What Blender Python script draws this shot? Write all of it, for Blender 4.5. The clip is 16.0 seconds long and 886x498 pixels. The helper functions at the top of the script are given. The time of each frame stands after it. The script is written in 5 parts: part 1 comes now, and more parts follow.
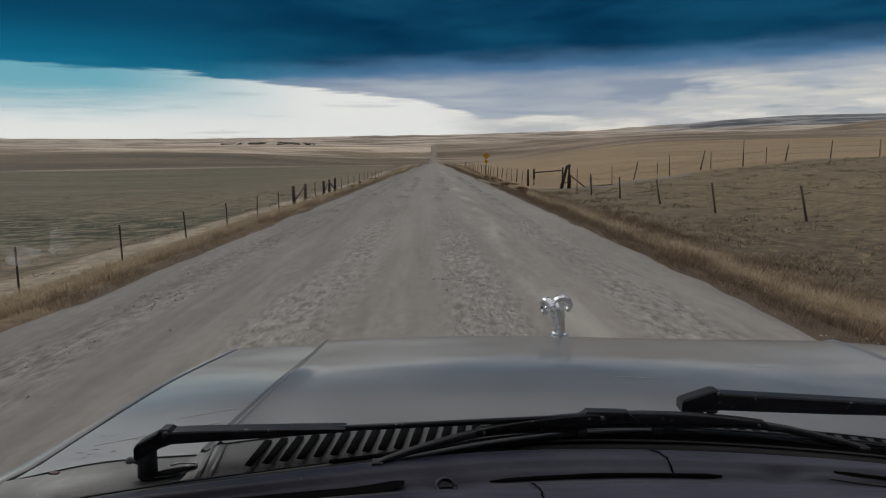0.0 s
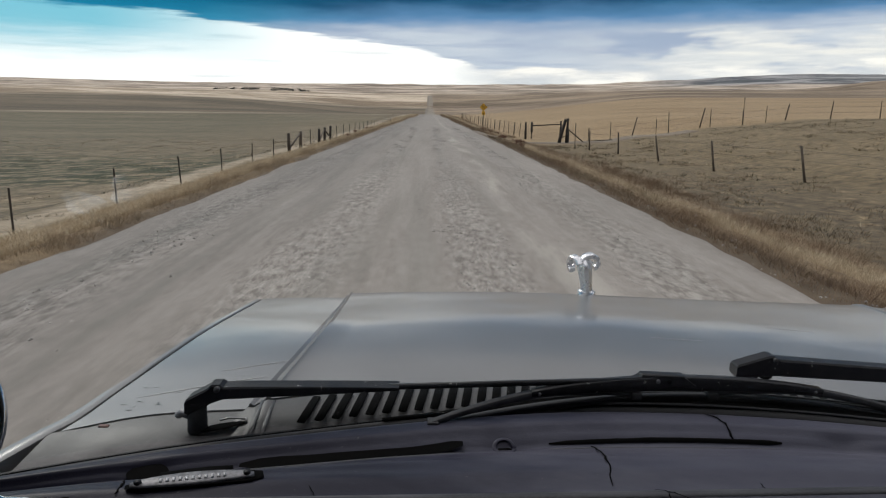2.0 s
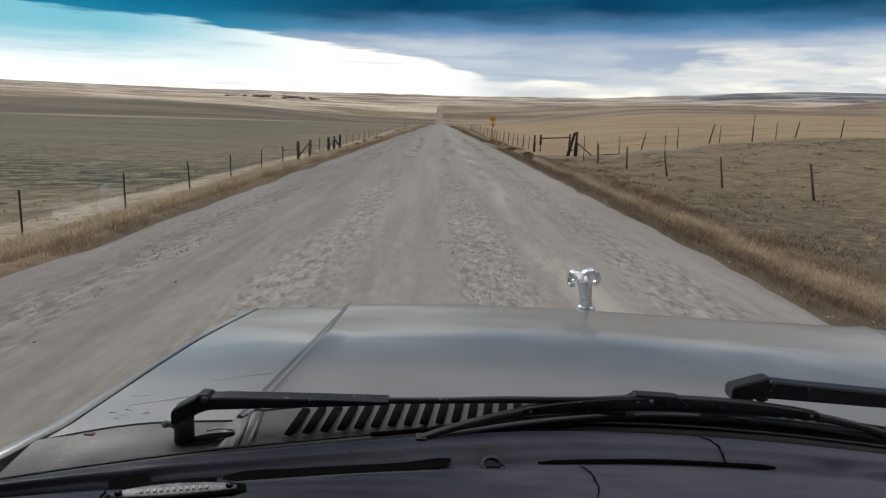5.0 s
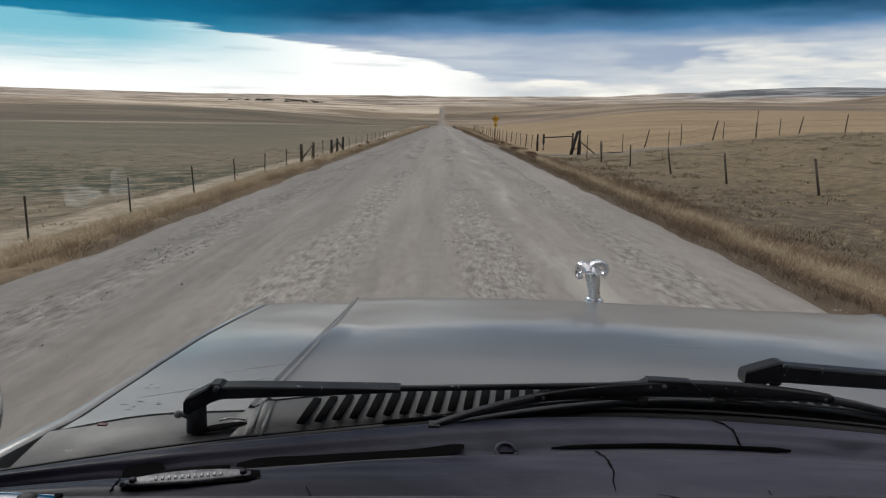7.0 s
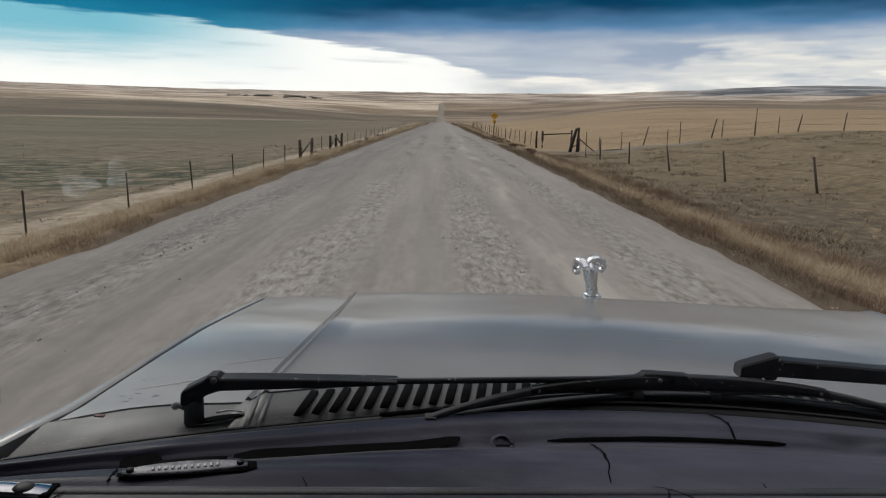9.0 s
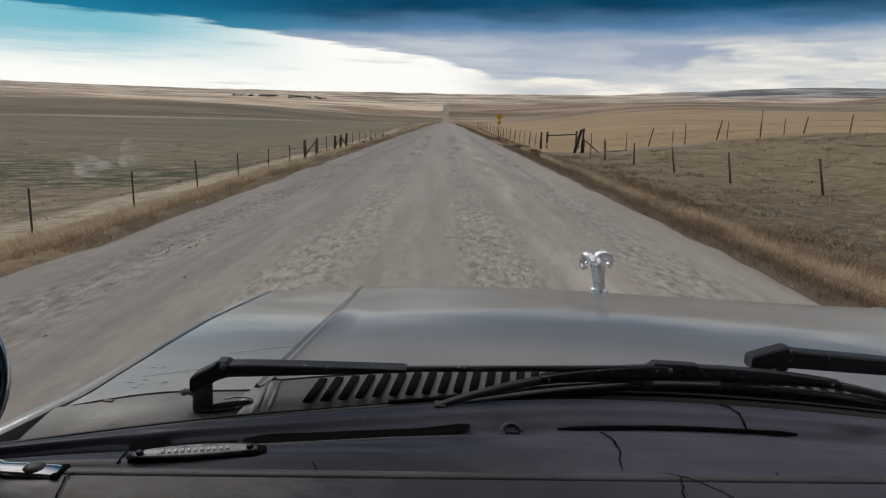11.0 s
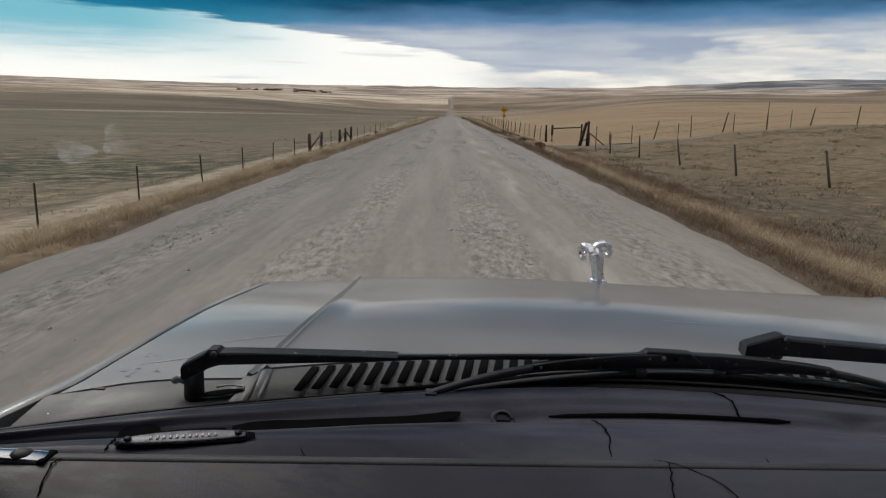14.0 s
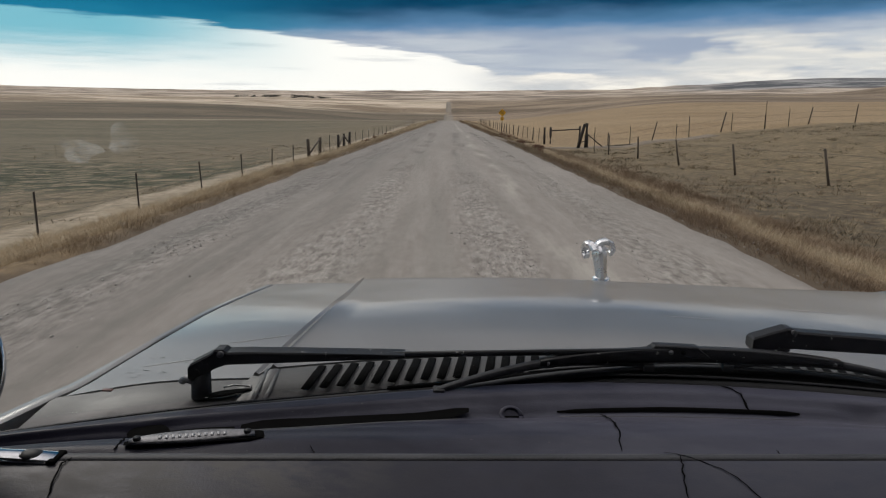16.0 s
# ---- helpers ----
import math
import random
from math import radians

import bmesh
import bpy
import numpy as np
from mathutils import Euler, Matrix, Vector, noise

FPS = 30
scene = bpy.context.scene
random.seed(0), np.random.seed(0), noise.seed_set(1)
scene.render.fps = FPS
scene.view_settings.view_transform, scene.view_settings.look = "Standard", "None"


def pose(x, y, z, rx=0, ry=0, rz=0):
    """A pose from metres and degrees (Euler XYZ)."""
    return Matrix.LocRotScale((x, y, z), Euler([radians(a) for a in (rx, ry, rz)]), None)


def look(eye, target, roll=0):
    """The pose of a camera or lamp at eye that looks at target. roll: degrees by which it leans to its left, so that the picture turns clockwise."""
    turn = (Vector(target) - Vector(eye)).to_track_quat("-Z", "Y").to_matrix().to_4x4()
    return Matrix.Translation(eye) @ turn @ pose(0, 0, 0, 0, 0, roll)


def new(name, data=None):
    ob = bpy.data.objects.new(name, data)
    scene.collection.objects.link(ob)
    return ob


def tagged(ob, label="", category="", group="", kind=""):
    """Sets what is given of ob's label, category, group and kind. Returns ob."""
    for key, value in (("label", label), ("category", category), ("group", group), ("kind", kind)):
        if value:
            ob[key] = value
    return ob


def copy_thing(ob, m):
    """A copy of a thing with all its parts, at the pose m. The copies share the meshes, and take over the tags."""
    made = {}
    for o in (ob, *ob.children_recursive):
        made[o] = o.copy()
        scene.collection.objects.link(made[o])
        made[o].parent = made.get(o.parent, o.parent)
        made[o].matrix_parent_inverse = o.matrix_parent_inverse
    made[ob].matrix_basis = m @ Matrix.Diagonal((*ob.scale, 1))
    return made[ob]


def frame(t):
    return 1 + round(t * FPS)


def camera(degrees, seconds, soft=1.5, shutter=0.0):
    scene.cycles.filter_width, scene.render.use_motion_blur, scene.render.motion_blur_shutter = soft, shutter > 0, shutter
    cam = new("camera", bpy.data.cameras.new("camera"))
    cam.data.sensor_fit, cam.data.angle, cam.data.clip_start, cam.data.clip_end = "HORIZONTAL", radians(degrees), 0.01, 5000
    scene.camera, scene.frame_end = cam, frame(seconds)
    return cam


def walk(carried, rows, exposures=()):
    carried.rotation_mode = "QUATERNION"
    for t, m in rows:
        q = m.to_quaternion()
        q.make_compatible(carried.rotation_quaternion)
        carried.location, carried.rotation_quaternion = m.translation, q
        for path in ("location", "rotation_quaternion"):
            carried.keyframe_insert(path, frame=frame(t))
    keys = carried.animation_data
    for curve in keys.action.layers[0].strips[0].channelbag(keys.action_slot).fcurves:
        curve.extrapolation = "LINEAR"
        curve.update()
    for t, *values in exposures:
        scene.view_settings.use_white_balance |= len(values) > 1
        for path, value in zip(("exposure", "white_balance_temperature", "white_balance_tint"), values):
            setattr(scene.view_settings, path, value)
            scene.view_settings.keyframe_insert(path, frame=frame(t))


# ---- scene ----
# ---- camera ----
cam = camera(66.8, 16.0, 1.15)
PATH = [
    (0, (-0.299, -1.654, 1.642), (-0.277, 0.328, 1.379), -0.9),
    (0.5, (-0.327, -1.633, 1.665), (-0.336, 0.348, 1.375), -0.4),
    (1, (-0.386, -1.623, 1.644), (-0.338, 0.347, 1.275), 1.6),
    (1.5, (-0.391, -1.617, 1.636), (-0.351, 0.338, 1.216), 1.1),
    (2, (-0.394, -1.613, 1.642), (-0.353, 0.349, 1.237), 0.6),
    (2.5, (-0.389, -1.603, 1.638), (-0.361, 0.36, 1.251), 0.5),
    (3, (-0.353, -1.605, 1.652), (-0.332, 0.361, 1.283), 0.0),
    (3.5, (-0.314, -1.622, 1.649), (-0.305, 0.352, 1.328), -0.9),
    (4, (-0.348, -1.614, 1.648), (-0.329, 0.356, 1.307), 0.2),
    (4.5, (-0.369, -1.606, 1.642), (-0.35, 0.358, 1.265), 1.1),
    (5, (-0.374, -1.606, 1.646), (-0.354, 0.359, 1.272), 1.7),
    (7.5, (-0.382, -1.608, 1.623), (-0.37, 0.358, 1.253), 0.5),
    (8, (-0.368, -1.616, 1.633), (-0.344, 0.358, 1.313), 0.1),
    (8.5, (-0.357, -1.613, 1.633), (-0.359, 0.352, 1.258), -0.2),
    (9, (-0.38, -1.61, 1.621), (-0.368, 0.353, 1.24), 1.1),
    (9.5, (-0.409, -1.601, 1.602), (-0.406, 0.358, 1.198), 2.2),
    (10, (-0.392, -1.608, 1.604), (-0.384, 0.354, 1.22), 1.5),
    (12.5, (-0.384, -1.612, 1.597), (-0.391, 0.352, 1.219), 1.2),
    (13, (-0.367, -1.614, 1.599), (-0.373, 0.347, 1.209), 0.9),
    (13.5, (-0.363, -1.614, 1.605), (-0.367, 0.35, 1.229), 1.0),
    (14, (-0.368, -1.608, 1.593), (-0.383, 0.352, 1.195), 1.1),
    (14.5, (-0.374, -1.595, 1.577), (-0.392, 0.359, 1.152), 0.7),
    (15, (-0.381, -1.592, 1.564), (-0.404, 0.358, 1.123), 0.6),
    (15.5, (-0.372, -1.599, 1.569), (-0.386, 0.357, 1.149), 0.4),
    (16, (-0.376, -1.609, 1.583), (-0.391, 0.353, 1.196), 0.3),
]
EXPOSURES = [(0.0, 0.0, 6500, 10), (0.5, 0.68, 6450, 9), (1.0, 0.63, 6450, 9), (2.0, 0.6, 6450, 9), (3.0, 0.43, 6450, 9), (3.5, 0.54, 6450, 9), (5.0, 0.56, 6450, 9), (8.0, 0.43, 6480, 10), (9.0, 0.42, 6550, 10), (9.5, 0.43, 6620, 10.5), (12.5, 0.36, 6640, 10.5), (14.0, 0.40, 6640, 10.5),
             (15.0, 0.48, 6640, 10.5), (16.0, 0.42, 6640, 10.5)]
walk(cam, [(t, look(eye, target, roll)) for t, eye, target, roll in PATH], EXPOSURES)

# ---- node helpers ----


class Nodes:
    """Short hand for building a node tree."""

    def __init__(self, tree):
        self.tree = tree

    def add(self, kind, inputs=None):
        node = self.tree.nodes.new(kind)
        for name, v in (inputs or {}).items():
            self.put(node.inputs[name], v)
        return node

    def put(self, socket, v):
        if isinstance(v, bpy.types.NodeSocket):
            self.tree.links.new(v, socket)
        elif isinstance(v, tuple) and len(v) == 3 and socket.type == "RGBA":
            socket.default_value = (*v, 1)
        else:
            socket.default_value = v

    def math(self, op, a, b=0.0, c=0.0, clamp=False):
        node = self.add("ShaderNodeMath")
        node.operation, node.use_clamp = op, clamp
        for i, v in enumerate((a, b, c)):
            self.put(node.inputs[i], v)
        return node.outputs[0]

    def span(self, v, lo, hi, a=0.0, b=1.0):
        node = self.add("ShaderNodeMapRange")
        node.interpolation_type = "SMOOTHSTEP"
        for i, w in enumerate((v, lo, hi, a, b)):
            self.put(node.inputs[i], w)
        return node.outputs[0]

    def mix(self, f, a, b):
        node = self.add("ShaderNodeMix")
        node.data_type = "RGBA"
        self.put(node.inputs[0], f)
        self.put(node.inputs[6], a)
        self.put(node.inputs[7], b)
        return node.outputs[2]

    def noise(self, vec, scale, detail=4.0, rough=0.55, out=0):
        node = self.add("ShaderNodeTexNoise", inputs={"Vector": vec, "Scale": scale, "Detail": detail, "Roughness": rough})
        return node.outputs[out]

    def scaled(self, vec, s):
        node = self.add("ShaderNodeVectorMath")
        node.operation = "MULTIPLY"
        self.put(node.inputs[0], vec)
        node.inputs[1].default_value = s
        return node.outputs[0]

    def xyz(self, vec):
        return self.add("ShaderNodeSeparateXYZ", inputs={0: vec}).outputs

    def bump(self, height, strength, distance):
        return self.add("ShaderNodeBump", inputs={"Height": height, "Strength": strength, "Distance": distance}).outputs[0]


def material(name, rough=0.7, metal=0.0):
    m = bpy.data.materials.new(name)
    m.use_nodes = True
    n = Nodes(m.node_tree)
    shader = m.node_tree.nodes["Principled BSDF"]
    shader.inputs["Roughness"].default_value = rough
    shader.inputs["Metallic"].default_value = metal
    return m, n, shader


# ---- world and sun ----
world = bpy.data.worlds.new("world")
scene.world = world
world.use_nodes = True
w = Nodes(world.node_tree)
world.node_tree.nodes.clear()
way = w.add("ShaderNodeTexCoord").outputs["Generated"]
wx, wy, wz = w.xyz(way)
sky = w.add("ShaderNodeTexSky")
sky.sky_type, sky.sun_disc, sky.sun_elevation, sky.sun_rotation = "NISHITA", False, radians(38), radians(-40)
clear = w.scaled(sky.outputs[0], (0.07, 0.07, 0.07))
az = w.math("ARCTAN2", wx, wy)
flat = w.add("ShaderNodeCombineXYZ", inputs={0: w.math("MULTIPLY", az, 3.0), 1: w.math("MULTIPLY", wz, 15.0), 2: 0.0}).outputs[0]
puff = w.noise(flat, 1.1, 4.0, 0.52)
lump = w.noise(flat, 2.7, 5.0, 0.55)
wisp = w.noise(w.scaled(flat, (0.8, 2.6, 1.0)), 2.2, 5.0, 0.55)
fray = w.noise(w.scaled(flat, (0.9, 2.4, 1.0)), 4.5, 6.0, 0.6)


def around(field, size):
    return w.math("MULTIPLY", w.math("SUBTRACT", field, 0.5), size)


rag = w.math("ADD", around(puff, 0.022), w.math("ADD", around(wisp, 0.020), around(fray, 0.022)))
height = w.math("ADD", wz, rag)
# bright gap under the cloud deck: deep towards the left, low cream cumulus towards the right
edge = w.math("ADD", w.span(az, -0.40, 0.0, 0.124, 0.086), w.span(az, -0.03, 0.08, 0.0, -0.027))
edge = w.math("ADD", edge, w.math("MULTIPLY", around(lump, 0.045), w.span(az, 0.0, 0.08)))
gap = w.span(w.math("SUBTRACT", height, edge), -0.003, 0.004, 1.0, 0.0)
bright = w.mix(w.span(wisp, 0.54, 0.72), (0.83, 0.815, 0.795), (0.64, 0.645, 0.65))
bright = w.mix(w.span(az, -0.02, 0.12), bright, w.mix(w.span(lump, 0.40, 0.62), (0.50, 0.505, 0.525), (0.76, 0.72, 0.675)))
mid = w.mix(w.span(puff, 0.34, 0.64), (0.275, 0.325, 0.425), (0.445, 0.475, 0.53))
mid = w.mix(w.math("MULTIPLY", w.span(wisp, 0.52, 0.66), 0.5), mid, (0.27, 0.32, 0.42))
pale = w.math("MULTIPLY", w.span(az, 0.14, 0.40), w.span(w.math("ADD", lump, w.span(wz, 0.06, 0.13, 0.14, -0.14)), 0.40, 0.60))
mid = w.mix(pale, mid, w.mix(w.span(fray, 0.45, 0.65), (0.56, 0.56, 0.565), (0.66, 0.635, 0.605)))
blue = w.mix(w.span(az, -0.40, -0.05), (0.018, 0.20, 0.32), (0.085, 0.19, 0.34))
deck = w.mix(w.span(puff, 0.32, 0.68), (0.001, 0.028, 0.074), (0.006, 0.070, 0.145))
deck = w.mix(w.span(az, -0.55, -0.05), w.mix(w.span(wz, 0.13, 0.20), (0.006, 0.14, 0.26), (0.003, 0.06, 0.13)), deck)
veil = w.math("ADD", w.math("ADD", wz, around(lump, 0.030)), w.span(az, -0.45, 0.1, 0.016, 0.0))
low = w.mix(w.span(veil, 0.106, 0.132), mid, blue)
low = w.mix(w.span(veil, 0.122, 0.160), low, deck)
over = w.mix(w.span(puff, 0.3, 0.7), (0.54, 0.510, 0.525), (0.86, 0.815, 0.833))
over = w.mix(0.06, over, clear)
low = w.mix(w.span(wz, 0.26, 0.85), low, over)
tinge = w.math("MULTIPLY", w.span(w.math("SUBTRACT", edge, height), 0.012, 0.080, 1.0, 0.0), w.span(az, -0.46, -0.14, 1.0, 0.0))
bright = w.mix(w.math("MULTIPLY", tinge, 0.85), bright, (0.05, 0.35, 0.47))
colour = w.mix(gap, low, bright)
ground_half = w.mix(w.span(wz, -0.05, 0.0), (0.10, 0.09, 0.07), colour)
back = w.add("ShaderNodeBackground", inputs={"Color": ground_half, "Strength": 1.0})
w.tree.links.new(back.outputs[0], w.add("ShaderNodeOutputWorld").inputs[0])

sun = new("sun", bpy.data.lights.new("sun", "SUN"))
sun.data.energy, sun.data.angle, sun.data.color = 0.8, radians(25), (1.0, 0.96, 0.9)
sun.matrix_world = look((-30, 36, 38), (0, 0, 0))

# ---- materials ----


def simple(name, colour, rough, metal=0.0, vary=0.25, scale=8.0, bump=0.0, grain=60.0, stretch=(1, 1, 1), random_too=0.0):
    """A surface with variation at two scales and a little relief."""
    m, n, s = material(name, rough, metal)
    at = n.scaled(n.add("ShaderNodeTexCoord").outputs["Object"], stretch)
    big, fine = n.noise(at, scale), n.noise(at, grain, 3.0)
    both = n.math("ADD", n.math("MULTIPLY", big, 0.6), n.math("MULTIPLY", fine, 0.4))
    dark = tuple(c * (1 - vary) for c in colour)
    light = tuple(min(1.0, c * (1 + vary)) for c in colour)
    c = n.mix(n.span(both, 0.3, 0.7), dark, light)
    if random_too:
        r = n.add("ShaderNodeObjectInfo").outputs["Random"]
        c = n.mix(n.math("MULTIPLY", r, random_too), c, tuple(0.45 * v for v in colour))
    n.put(s.inputs["Base Color"], c)
    n.put(s.inputs["Roughness"], n.span(both, 0.3, 0.7, max(0.02, rough - 0.12), min(1.0, rough + 0.12)))
    if bump:
        n.put(s.inputs["Normal"], n.bump(both, 0.6, bump))
    return m


def make_paint():
    m, n, s = material("silver_paint", 0.40, 0.25)
    at = n.add("ShaderNodeTexCoord").outputs["Object"]
    big, fine = n.noise(at, 2.2, 2.0), n.noise(at, 260.0, 2.0)
    overlay = n.noise(n.scaled(at, (1, 0.4, 1)), 7.0, 4.0, 0.55)
    scuff = n.noise(n.scaled(at, (1.2, 14.0, 1)), 5.0, 5.0, 0.7)
    c = n.mix(n.span(big, 0.3, 0.7), (0.204, 0.202, 0.199), (0.258, 0.255, 0.251))
    c = n.mix(n.math("MULTIPLY", n.span(overlay, 0.35, 0.75), 0.35), c, (0.298, 0.294, 0.288))
    c = n.mix(n.math("MULTIPLY", n.span(scuff, 0.64, 0.70), 0.5), c, (0.42, 0.42, 0.41))
    c = n.mix(n.math("MULTIPLY", n.span(fine, 0.60, 0.72), 0.3), c, (0.07, 0.068, 0.065))
    n.put(s.inputs["Base Color"], c)
    s.inputs["Coat Weight"].default_value = 0.7
    s.inputs["Coat IOR"].default_value = 1.5
    dents = n.bump(n.noise(n.scaled(at, (1.0, 1.4, 0.2)), 5.5, 1.5, 0.45), 0.35, 0.006)
    n.put(s.inputs["Normal"], dents)
    n.put(s.inputs["Coat Normal"], dents)
    n.put(s.inputs["Coat Roughness"], n.span(overlay, 0.3, 0.7, 0.11, 0.18))
    return m


def make_enamel():
    """Black enamel with small chips down to the bare metal."""
    m, n, s = material("worn_black_enamel", 0.42)
    at = n.add("ShaderNodeTexCoord").outputs["Object"]
    big, fine = n.noise(at, 30.0), n.noise(at, 220.0, 3.0)
    chip = n.span(n.noise(at, 95.0, 3.0, 0.6), 0.685, 0.70)
    c = n.mix(n.span(big, 0.3, 0.7), (0.008, 0.008, 0.0095), (0.021, 0.021, 0.023))
    n.put(s.inputs["Base Color"], n.mix(chip, c, (0.22, 0.215, 0.205)))
    n.put(s.inputs["Roughness"], n.span(big, 0.3, 0.7, 0.32, 0.5))
    n.put(s.inputs["Normal"], n.bump(fine, 0.5, 0.0006))
    return m


def make_glass():
    m = bpy.data.materials.new("windscreen_glass")
    m.use_nodes = True
    n = Nodes(m.node_tree)
    m.node_tree.nodes.clear()
    clear_part = n.add("ShaderNodeBsdfTransparent", inputs={0: (0.97, 0.985, 0.98)})
    gloss = n.add("ShaderNodeBsdfGlossy", inputs={"Roughness": 0.02})
    both = n.add("ShaderNodeMixShader", inputs={0: 0.025, 1: clear_part.outputs[0], 2: gloss.outputs[0]})
    n.tree.links.new(both.outputs[0], n.add("ShaderNodeOutputMaterial").inputs[0])
    return m


def make_residue():
    m = bpy.data.materials.new("sticker_residue")
    m.use_nodes = True
    n = Nodes(m.node_tree)
    m.node_tree.nodes.clear()
    at = n.add("ShaderNodeTexCoord").outputs["Object"]
    patch = n.span(n.noise(at, 40.0, 5.0, 0.6), 0.4, 0.7, 0.04, 0.24)
    clear_part = n.add("ShaderNodeBsdfTransparent")
    overlay = n.add("ShaderNodeBsdfTranslucent", inputs={0: (0.8, 0.82, 0.8)})
    both = n.add("ShaderNodeMixShader", inputs={0: patch, 1: clear_part.outputs[0], 2: overlay.outputs[0]})
    n.tree.links.new(both.outputs[0], n.add("ShaderNodeOutputMaterial").inputs[0])
    return m


def make_side_glass():
    """Dark side glass, added out of view to keep light off the dash."""
    m = bpy.data.materials.new("dimming_side_glass")
    m.use_nodes = True
    n = Nodes(m.node_tree)
    m.node_tree.nodes.clear()
    clear_part = n.add("ShaderNodeBsdfTransparent", inputs={0: (0.20, 0.215, 0.21)})
    gloss = n.add("ShaderNodeBsdfGlossy", inputs={"Roughness": 0.04})
    both = n.add("ShaderNodeMixShader", inputs={0: 0.05, 1: clear_part.outputs[0], 2: gloss.outputs[0]})
    n.tree.links.new(both.outputs[0], n.add("ShaderNodeOutputMaterial").inputs[0])
    return m


ROAD_L, ROAD_R = -4.85, 3.4


def make_road():
    m, n, s = material("gravel", 0.95)
    at = n.add("ShaderNodeNewGeometry").outputs["Position"]
    x, y, z = n.xyz(at)
    warp = n.math("MULTIPLY", n.math("SUBTRACT", n.noise(n.scaled(at, (0.15, 0.04, 1)), 1.0), 0.5), 1.4)
    lane = n.math("ADD", x, warp)
    streak = n.noise(n.scaled(at, (2.4, 0.13, 1)), 1.0, 6.0, 0.62)
    fine_streak = n.noise(n.scaled(at, (9.0, 0.8, 1)), 1.0, 5.0, 0.65)
    blot = n.noise(n.scaled(at, (0.55, 0.16, 1)), 1.0, 4.0, 0.6)
    stone = n.noise(n.scaled(at, (1, 0.22, 1)), 14.0, 5.0, 0.72)
    c = n.mix(n.span(streak, 0.30, 0.70), (0.215, 0.190, 0.171), (0.300, 0.270, 0.247))
    c = n.mix(n.math("MULTIPLY", n.span(fine_streak, 0.35, 0.7), 0.35), c, (0.36, 0.325, 0.298))
    c = n.mix(n.math("MULTIPLY", n.span(blot, 0.42, 0.68), 0.5), c, (0.325, 0.291, 0.265))
    # hard-packed wheel tracks and loose windrows between them
    wave = n.math("SINE", n.math("MULTIPLY", n.math("ADD", lane, 0.35), 3.3))
    loose = n.span(n.math("ADD", wave, n.math("MULTIPLY", n.math("SUBTRACT", blot, 0.5), 3.0)), -0.4, 1.2)
    c = n.mix(n.math("MULTIPLY", n.math("MULTIPLY", loose, n.span(stone, 0.48, 0.66)), 0.6), c, (0.40, 0.368, 0.345))
    c = n.mix(n.math("MULTIPLY", n.math("MULTIPLY", loose, n.span(stone, 0.50, 0.36)), 0.5), c, (0.14, 0.126, 0.113))
    grit = n.noise(n.scaled(at, (1, 0.34, 1)), 10.0, 7.0, 0.78)
    weight = n.math("ADD", 0.16, n.math("MULTIPLY", loose, 0.4))
    c = n.mix(n.math("MULTIPLY", n.span(grit, 0.51, 0.60), weight), c, (0.46, 0.425, 0.39))
    c = n.mix(n.math("MULTIPLY", n.span(grit, 0.49, 0.40), weight), c, (0.10, 0.088, 0.077))
    pale = n.span(n.math("ABSOLUTE", n.math("SUBTRACT", lane, 1.0)), 0.05, 0.4, 1.0, 0.0)
    pale = n.math("MULTIPLY", pale, n.span(n.noise(n.scaled(at, (0.9, 0.16, 1)), 1.0, 6.0, 0.7), 0.45, 0.58))
    c = n.mix(n.math("MULTIPLY", pale, 0.75), c, (0.44, 0.405, 0.365))
    c = n.mix(n.span(y, 380.0, 650.0, 0.0, 0.75), c, (0.25, 0.205, 0.155))
    c = n.mix(n.math("MULTIPLY", n.span(n.noise(n.scaled(at, (1.6, 0.07, 1)), 1.0, 5.0, 0.6), 0.48, 0.66), 0.35), c, (0.185, 0.178, 0.158))
    # darker gravel along the left shoulder
    left_dark = n.math("MULTIPLY", n.span(lane, -1.6, -3.2), n.span(n.noise(n.scaled(at, (0.8, 0.1, 1)), 1.0, 5.0, 0.6), 0.30, 0.55, 0.3, 1.0))
    c = n.mix(n.math("MULTIPLY", left_dark, 0.62), c, n.scaled(c, (0.66, 0.67, 0.68)))
    n.put(s.inputs["Base Color"], n.scaled(c, (1.060, 1.055, 1.020)))
    n.put(s.inputs["Normal"], n.bump(n.math("ADD", stone, fine_streak), n.math("ADD", 0.25, n.math("MULTIPLY", loose, 0.55)), 0.03))
    return m


